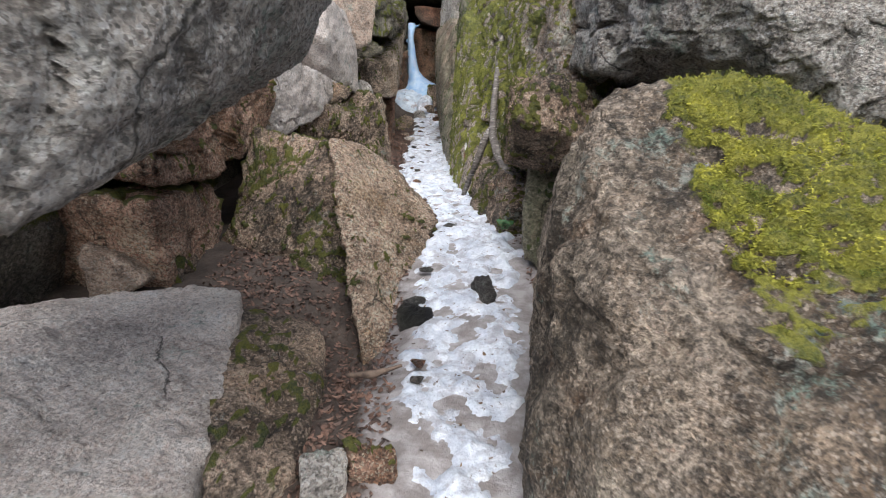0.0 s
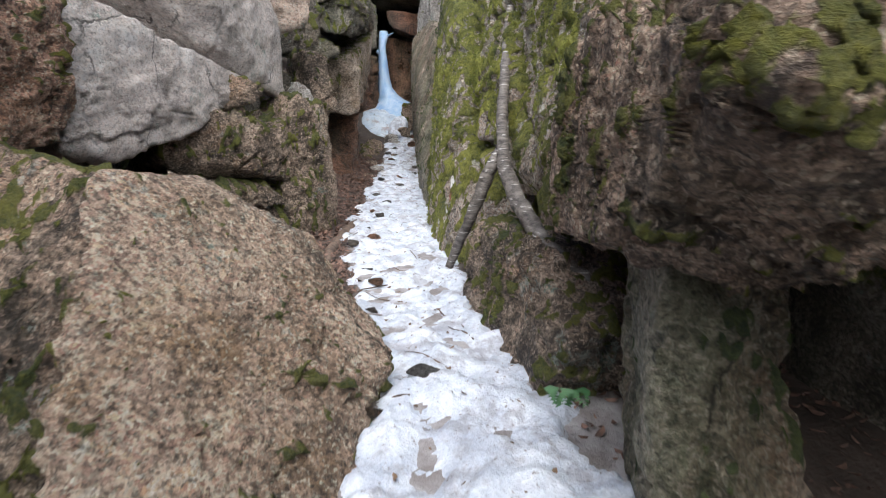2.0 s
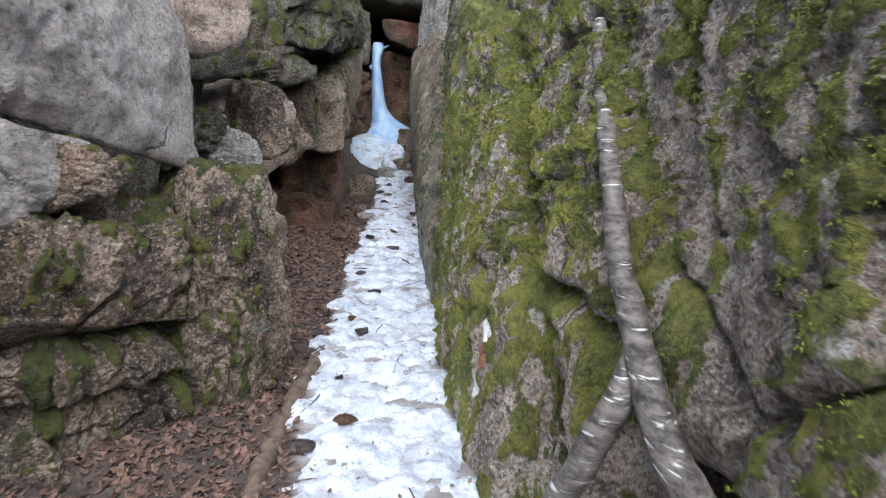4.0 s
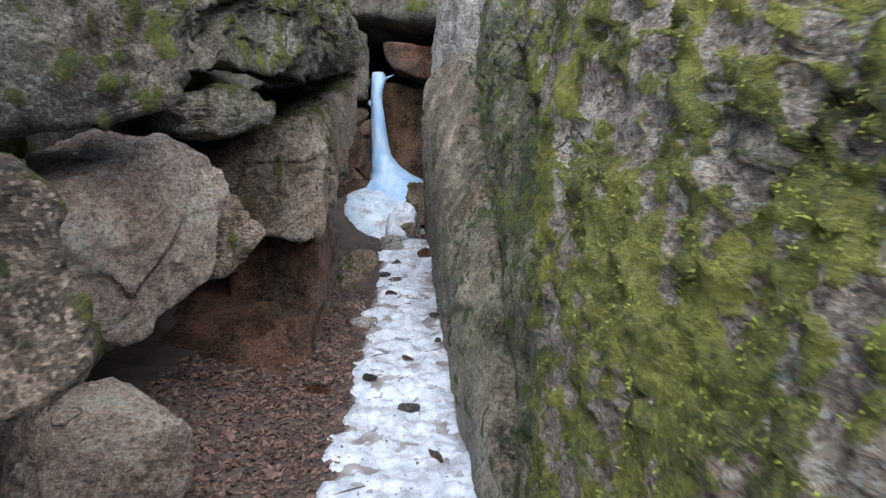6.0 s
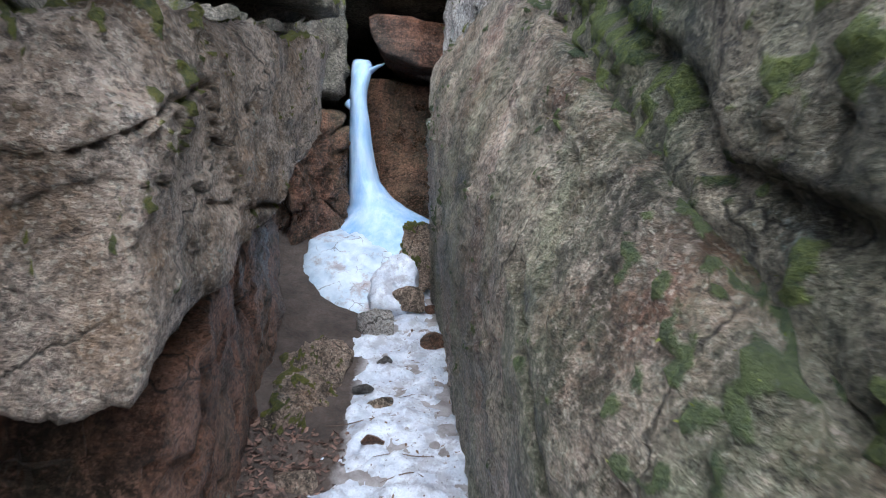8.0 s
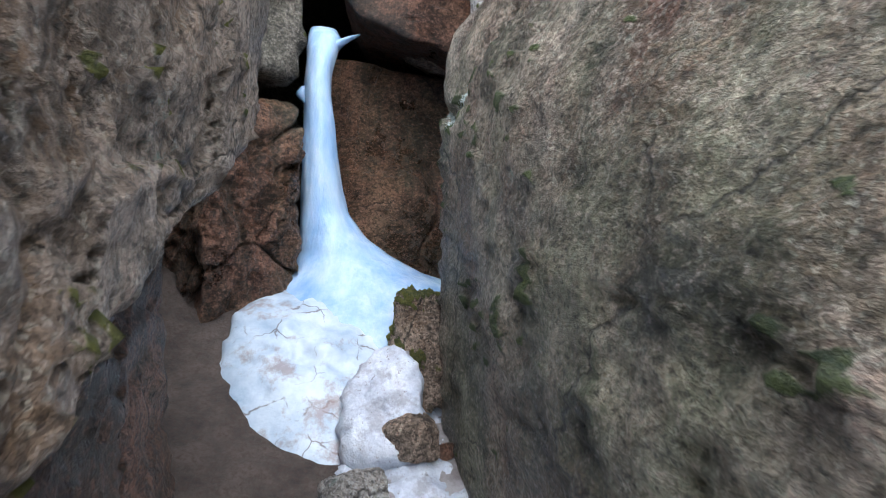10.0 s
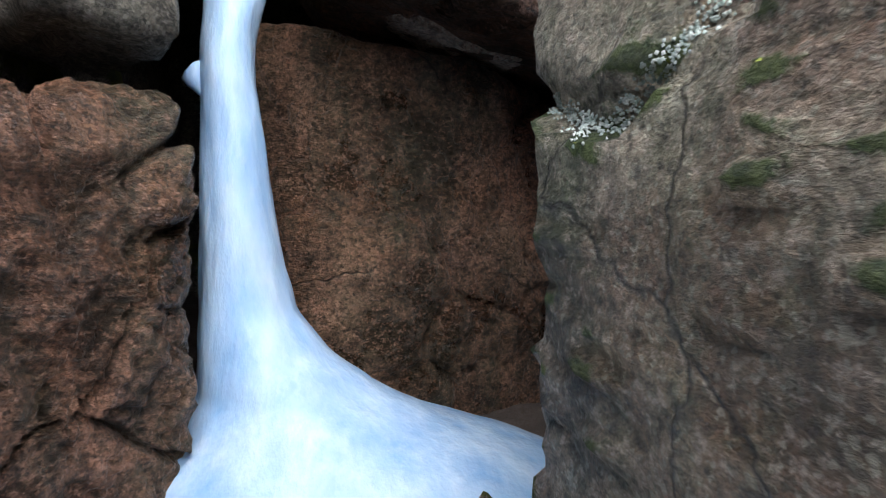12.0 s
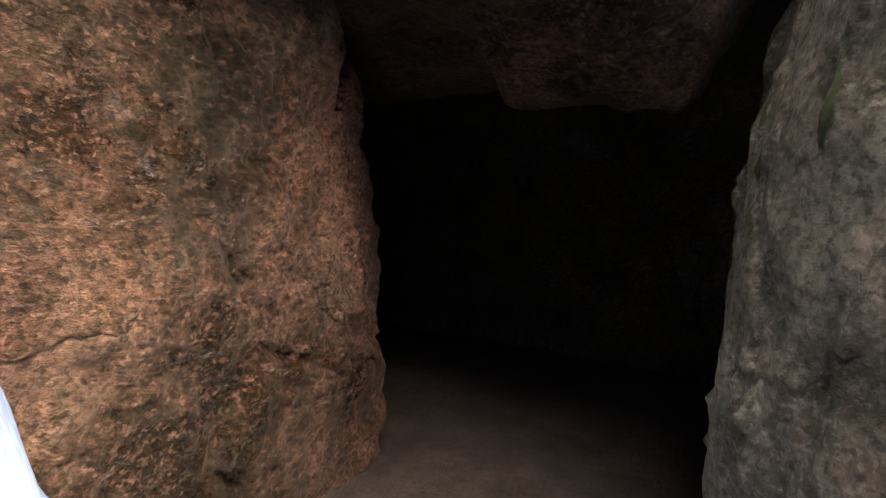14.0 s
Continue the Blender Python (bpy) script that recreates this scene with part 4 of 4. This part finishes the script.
def tufts(ob, count, high, material, seed):
    """Moss as thousands of small blades on the mossy vertices of a boulder, in one mesh."""
    rnd = np.random.RandomState(seed)
    me = ob.data
    co, no, there = np.zeros(len(me.vertices) * 3, np.float32), np.zeros(len(me.vertices) * 3, np.float32), np.zeros(len(me.vertices), np.float32)
    me.vertices.foreach_get("co", co)
    me.vertices.foreach_get("normal", no)
    me.attributes["moss"].data.foreach_get("value", there)
    co, no = co.reshape(-1, 3), no.reshape(-1, 3)
    pick = np.flatnonzero((there > 0.72) & (co[:, 0] * (1 if ob.location.x < 0 else -1) > -0.75))
    if not len(pick):
        return
    pick = rnd.choice(pick, count)
    root = co[pick] + rnd.normal(0, 0.006, (count, 3))
    lean = no[pick] + rnd.normal(0, 0.55, (count, 3)) + (0, 0, -0.25)
    lean /= np.linalg.norm(lean, axis=1)[:, None]
    side = np.cross(lean, rnd.normal(0, 1, (count, 3)))
    side /= np.linalg.norm(side, axis=1)[:, None]
    tall = high * rnd.uniform(0.5, 1.3, (count, 1))
    v = np.stack([root - side * tall * 0.22, root + side * tall * 0.22, root + lean * tall], 1).reshape(-1, 3)
    tagged(part("moss", mesh_of("moss", v, np.arange(count * 3).reshape(-1, 3), material, False), ob), "shaggy green moss", kind="stuff")


tufts(ROCKS["mossy_boulder"][0], 70000, 0.0095, BLADE_SUN, 3)
for n, wall in enumerate(ROCKS["moss_wall"]):
    tufts(wall, 110000, 0.0095, BLADE, 10 + n)
for n, wall in enumerate(ROCKS["damp_wall"]):
    tufts(wall, 1200, 0.010, BLADE, 20 + n)

LEAF = plain("dead_leaf", (0.03, 0.018, 0.014), (0.20, 0.115, 0.085), 17.0, 0.7, 0.002)
STRAW = plain("dry_needles", (0.20, 0.13, 0.08), (0.09, 0.055, 0.035), 9.0, 0.8, 0.001)


def litter(name, label, spots, size, material, seed, lift=0.006):
    """Dead leaves: small bent four-sided scraps lying at the spots, in one mesh."""
    rnd = np.random.RandomState(seed)
    n = len(spots)
    turn, long = rnd.uniform(0, 6.3, n), size * rnd.uniform(0.5, 1.4, n)
    a = np.stack([np.cos(turn), np.sin(turn), rnd.normal(0, 0.35, n)], 1) * long[:, None]
    b = np.stack([-np.sin(turn), np.cos(turn), rnd.normal(0, 0.35, n)], 1) * long[:, None] * rnd.uniform(0.3, 0.7, (n, 1))
    c = spots + (0, 0, lift)
    bend = np.stack([0 * turn, 0 * turn, long * rnd.uniform(0.1, 0.5, n)], 1)
    v = np.stack([c - a + bend, c - 0.4 * a - b, c + 0.5 * a - 0.9 * b, c + a + bend, c + 0.5 * a + b, c - 0.5 * a + 0.9 * b], 1).reshape(-1, 3)
    k = np.arange(n)[:, None] * 6
    faces = np.concatenate([k + (0, 1, 2, 3), k + (0, 3, 4, 5)])
    return tagged(new(name, mesh_of(name, v, faces, material, False)), label, "leaf litter", kind="stuff")


rnd = np.random.RandomState(5)
x, y = rnd.uniform(-1.9, -0.3, 24000), rnd.uniform(6.0, 14.6, 24000)
keep = x < np.interp(y, LEFT_Y, LEFT_X) - rnd.exponential(0.12, 24000) + 0.06
x, y = x[keep], y[keep]
litter("leaf_litter", "damp reddish-brown dead leaves along the path", np.stack([x, y, ground_height(x, y)], 1), 0.019, LEAF, 1)
x, y = rnd.uniform(-1.7, -0.25, 4200), rnd.uniform(2.0, 4.6, 4200)
keep = x < np.interp(y, LEFT_Y, LEFT_X) - rnd.exponential(0.06, 4200)
x, y = x[keep], y[keep]
litter("leaf_litter", "dark dead leaves and bark scraps between the boulders", np.stack([x, y, ground_height(x, y)], 1), 0.018, LEAF, 2)
x, y = rnd.uniform(0.6, 2.0, 1500), rnd.uniform(3.2, 6.5, 1500)
litter("leaf_litter", "dark leaf mould under the perched boulder", np.stack([x, y, ground_height(x, y)], 1), 0.02, LEAF, 4)
x, y = rnd.uniform(-0.75, 0.55, 700), rnd.uniform(2.0, 16.6, 700)
keep = (x > np.interp(y, LEFT_Y, LEFT_X) + 0.03) & (x < np.interp(y, RIGHT_Y, RIGHT_X) - 0.03)
x, y = x[keep], y[keep]
z = ground_height(x, y)
hold = surface(snow)
z = np.array([max(q, (hold.ray_cast(Vector((i, j, 6)), Vector((0, 0, -1)))[0] or Vector((0, 0, -9))).z) for i, j, q in zip(x, y, z)])
litter("leaf_litter", "dark leaf scraps scattered on the snow", np.stack([x, y, z], 1), 0.011, STRAW, 6, 0.002)


def tube(name, points, radii, material, around=14, steps=60, wobble=0.1, seed=0):
    """A round, slightly knobbly limb through some points."""
    pts, rad = np.array(points, float), np.array(radii, float)
    k = np.arange(len(pts))
    t = np.linspace(0, len(pts) - 1, steps)
    line = np.stack([np.interp(t, k, pts[:, n]) for n in range(3)], 1)
    for _ in range(4):
        line[1:-1] = (line[:-2] + 2 * line[1:-1] + line[2:]) / 4
    r = np.interp(t, k, rad)
    along = np.gradient(line, axis=0)
    along /= np.linalg.norm(along, axis=1)[:, None]
    one = np.cross(along, (0.3, 1.0, 0.2))
    one /= np.linalg.norm(one, axis=1)[:, None]
    two = np.cross(along, one)
    a = np.linspace(0, 2 * np.pi, around, endpoint=False)
    ring = np.cos(a)[None, :, None] * one[:, None] + np.sin(a)[None, :, None] * two[:, None]
    p = line[:, None] + ring * r[:, None, None]
    flat = p.reshape(-1, 3)
    flat = flat + ring.reshape(-1, 3) * (wobble * np.repeat(r, around) * fbm(flat * 14 + seed, 3))[:, None]
    flat = np.concatenate([flat, line[:1], line[-1:]])
    g = np.arange(steps * around).reshape(steps, around)
    h = np.roll(g, -1, 1)
    quads = np.stack([g[:-1], h[:-1], h[1:], g[1:]], -1).reshape(-1, 4)
    n = steps * around
    caps = np.concatenate([np.stack([h[0], g[0], np.full(around, n), np.full(around, n)], 1), np.stack([g[-1], h[-1], np.full(around, n + 1), np.full(around, n + 1)], 1)])
    tri = np.concatenate([quads[:, (0, 1, 2)], quads[:, (0, 2, 3)], caps[:, :3]])
    return mesh_of(name, flat, tri, material)


def birch_bark():
    k = Nodes("birch_bark")
    bands = k.noise(7.0, 8, 0.75, (1.6, 1.6, 4.5))
    col = k.mix(k.ramp(bands, 0.40, 0.60), (0.035, 0.028, 0.024), (0.21, 0.185, 0.165))
    col = k.mix(k.ramp(k.noise(12.0, 4, 0.6, (0.6, 0.8, 6.0), (2, 5, 1)), 0.60, 0.66), col, (0.62, 0.60, 0.57))
    k.bump(bands, 0.008)
    return k.done(col, 0.55)


BARK = birch_bark()
birch = tagged(new("birch_root"), "crooked birch stem rooting down the mossy wall", "tree")
part("stem", tube("stem", [(.76, 7.95, 2.62), (.69, 7.6, 2.28), (.645, 7.3, 2.0), (.585, 6.95, 1.70), (.55, 6.5, 1.40), (.575, 6.1, 1.24), (.60, 5.72, 1.14), (.64, 5.45, 1.08), (.76, 5.28, .98), (.95, 5.15, .85)],
                  [.030, .034, .036, .038, .045, .045, .043, .04, .036, .03], BARK, 16, 110, .25, 1), birch)
part("root", tube("root", [(.58, 6.75, 1.52), (.50, 6.65, 1.42), (.42, 6.68, 1.2), (.36, 6.75, 1.02), (.27, 6.95, .72), (.24, 7.0, .6)], [.03, .04, .042, .036, .03, .024], BARK, 14, 60, .3, 2), birch)

WOOD = plain("dead_wood", (0.07, 0.05, 0.04), (0.17, 0.12, 0.09), 18.0, 0.8, 0.006)
RUSTY = plain("reddish_bark", (0.16, 0.045, 0.03), (0.28, 0.10, 0.06), 14.0, 0.8, 0.01)
stick = tagged(new("fallen_branch"), "dark fallen branch with a peeled reddish end", "branch")
part("limb", tube("limb", [(-.52, 5.75, 1.06), (-.46, 5.6, .98), (-.32, 5.5, .86), (-.2, 5.4, .74), (-.08, 5.2, .66)], [.016, .018, .017, .015, .012], WOOD, 10, 40, .5, 3), stick)
part("peeled_end", tube("peeled_end", [(-.55, 5.80, 1.10), (-.52, 5.74, 1.06), (-.47, 5.66, 1.03)], [.02, .032, .018], RUSTY, 10, 16, .8, 4), stick)
twig = tagged(new("bark_strip", tube("bark_strip", [(-.52, 2.9, .30), (-.38, 2.85, .33), (-.22, 2.9, .36)], [.012, .022, .008], WOOD, 8, 24, .6, 5)), "curled strip of dark bark on the ground", "branch")

# a half-buried log and twigs along the snow
log = tagged(new("log"), "dark half-buried log at the edge of the snow", "log")
part("trunk", tube("trunk", [(-.62, 7.0, .64), (-.655, 7.5, .655), (-.665, 8.1, .665), (-.63, 8.9, .675), (-.62, 9.6, .67)], [.03, .042, .045, .04, .025], WOOD, 12, 70, .7, 8), log)
rnd = np.random.RandomState(41)
for n in range(34):
    y = 4.6 + 10.5 * (n + rnd.uniform()) / 34
    a, b = np.interp(y, LEFT_Y, LEFT_X), np.interp(y, RIGHT_Y, RIGHT_X)
    x = a + (b - a) * rnd.uniform(-0.15, 0.95)
    turn, long = rnd.uniform(0, 6.3), rnd.uniform(0.05, 0.17)
    pts = []
    for q in (-1, -0.3, 0.4, 1):
        i, j = x + q * long * math.cos(turn) + 0.012 * rnd.randn(), y + q * long * math.sin(turn) + 0.012 * rnd.randn()
        hit = hold.ray_cast(Vector((i, j, 6)), Vector((0, 0, -1)))[0]
        pts.append((i, j, max(ground_height(np.array([i]), np.array([j]))[0], hit.z if hit else -9) + 0.004))
    tagged(new("twig", tube("twig", pts, [.0035, .004, .003, .0015], WOOD, 6, 12, .3, n)), "thin dark twig lying on the trodden snow", "twig", "twigs on the snow")

# pale lichen along the seam of the damp wall, and red leaves on its ledge
CRUST = plain("lichen_crust", (0.30, 0.38, 0.34), (0.66, 0.70, 0.66), 60.0, 0.95, 0.01)


def crust(name, line, wide, owner, label, seed):
    """A ragged crust of lichen on a wall, along a line of (y, z)."""
    rnd = np.random.RandomState(seed)
    tree = surface(owner)
    verts, faces = [], []
    for a, b in zip(line[:-1], line[1:]):
        count = int(math.dist(a, b) / 0.0045)
        for n in range(count):
            t = rnd.uniform()
            for q in range(5):
                y, z = a[0] + (b[0] - a[0]) * t + rnd.normal(0, wide), a[1] + (b[1] - a[1]) * t - abs(rnd.normal(0, wide)) + 0.01
                hit = tree.ray_cast(Vector((-1.0, y, z)), Vector((1, 0, 0)))
                if hit[0] is None:
                    continue
                side = hit[1].cross(Vector((0, 0, 1))).normalized()
                up = side.cross(hit[1])
                size, k = rnd.uniform(0.002, 0.005), len(verts)
                turn = rnd.uniform(0, 6.3)
                verts += [(hit[0] + hit[1] * (0.006 if m == 0 else 0.001) + (0 if m == 0 else size) * (side * math.cos(turn + 1.57 * m) + up * math.sin(turn + 1.57 * m)) - owner.location)[:] for m in range(5)]
                faces += [(k, k + 1 + m, k + 1 + (m + 1) % 4) for m in range(4)]
    part(name, mesh_of(name, verts, faces, CRUST), owner, label)


crust("lichen", [(16.66, 3.27), (16.6, 3.28), (16.5, 3.22), (16.4, 3.18), (16.25, 3.25), (16.1, 3.33)], .018, ROCKS["damp_wall"][1], "pale grey-green lichen crust", 1)

# painted trail mark on the mossy slab
WHITE, REDP = plain("white_paint", (0.62, 0.61, 0.58), (0.82, 0.81, 0.79), 30.0, 0.6), plain("red_paint", (0.20, 0.085, 0.06), (0.34, 0.11, 0.085), 30.0, 0.6)
slab_tree = surface(ROCKS["moss_wall"][0], ROCKS["moss_wall"][1])


def paint(name, y0, y1, z0, z1, material):
    """A coat of paint, with a ragged rim, lying on the slab."""
    steps = 16
    verts, faces = [], []
    for j in range(steps):
        for i in range(steps):
            u, v = i / (steps - 1), j / (steps - 1)
            rag = 0.012 * noise.noise((u * 5, v * 5, z0 * 9))
            hit = slab_tree.ray_cast(Vector((-1.0, y0 + (y1 - y0) * u + rag, z0 + (z1 - z0) * v + rag)), Vector((1, 0, 0)))
            verts.append(hit[0] + hit[1] * 0.005 if hit[0] else Vector((0.45, y0 + (y1 - y0) * u, z0 + (z1 - z0) * v)))
    for j in range(steps - 1):
        for i in range(steps - 1):
            if (i - 7) ** 2 + (j - 7) ** 2 < 52:
                a = j * steps + i
                faces.append((a, a + 1, a + steps + 1, a + steps))
    return mesh_of(name, [v[:] for v in verts], faces, material)


mark = tagged(new("trail_mark"), "white and red painted trail mark on the slab", "sign")
part("upper_band", paint("upper_band", 7.78, 7.92, 1.14, 1.26, WHITE), mark, "white paint")
part("middle_band", paint("middle_band", 7.76, 7.92, 1.00, 1.14, REDP), mark, "worn red paint")
part("lower_band", paint("lower_band", 7.76, 7.88, .88, 1.00, WHITE), mark, "white paint")

# ferns in the dark gap under the perched boulder
FERN = plain("fern_green", (0.03, 0.09, 0.035), (0.06, 0.16, 0.06), 12.0, 0.6, 0.001)


def frond(name, root, tip, leaflets=15, wide=0.05):
    """A fern frond: an arching stalk with paired leaflets."""
    root, tip = np.array(root), np.array(tip)
    v, f = [], []
    side = np.cross(tip - root, (0, 0, 1.0))
    side /= np.linalg.norm(side)
    for n in range(leaflets):
        t = (n + 1) / (leaflets + 1)
        c = root + (tip - root) * t + np.array((0, 0, 0.06 * math.sin(t * math.pi)))
        ahead = (tip - root) * 0.45 / leaflets
        w = wide * math.sin(math.pi * (0.15 + 0.85 * t)) + 0.004
        for sign in (-1, 1):
            k = len(v)
            v += [c - ahead * 0.7, c + side * sign * w * 0.6 - ahead * 0.5 + (0, 0, 0.004), c + side * sign * w + ahead * 0.8 - (0, 0, 0.01), c + ahead * 0.7]
            f.append((k, k + 1, k + 2, k + 3))
    return mesh_of(name, v, f, FERN, False)


for root, tips in (((1.0, 3.55, .72), ((.86, 3.4, .62), (1.06, 3.3, .66), (.92, 3.5, .84))), ((1.08, 3.75, .82), ((.98, 3.6, .92), (1.16, 3.55, .9))), ((.52, 4.75, .72), ((.46, 4.6, .8), (.56, 4.62, .78)))):
    fern = tagged(new("fern"), "small green fern in the gap between boulders", "fern", "ferns in the gap")
    for tip in tips:
        part("frond", frond("frond", root, tip), fern)
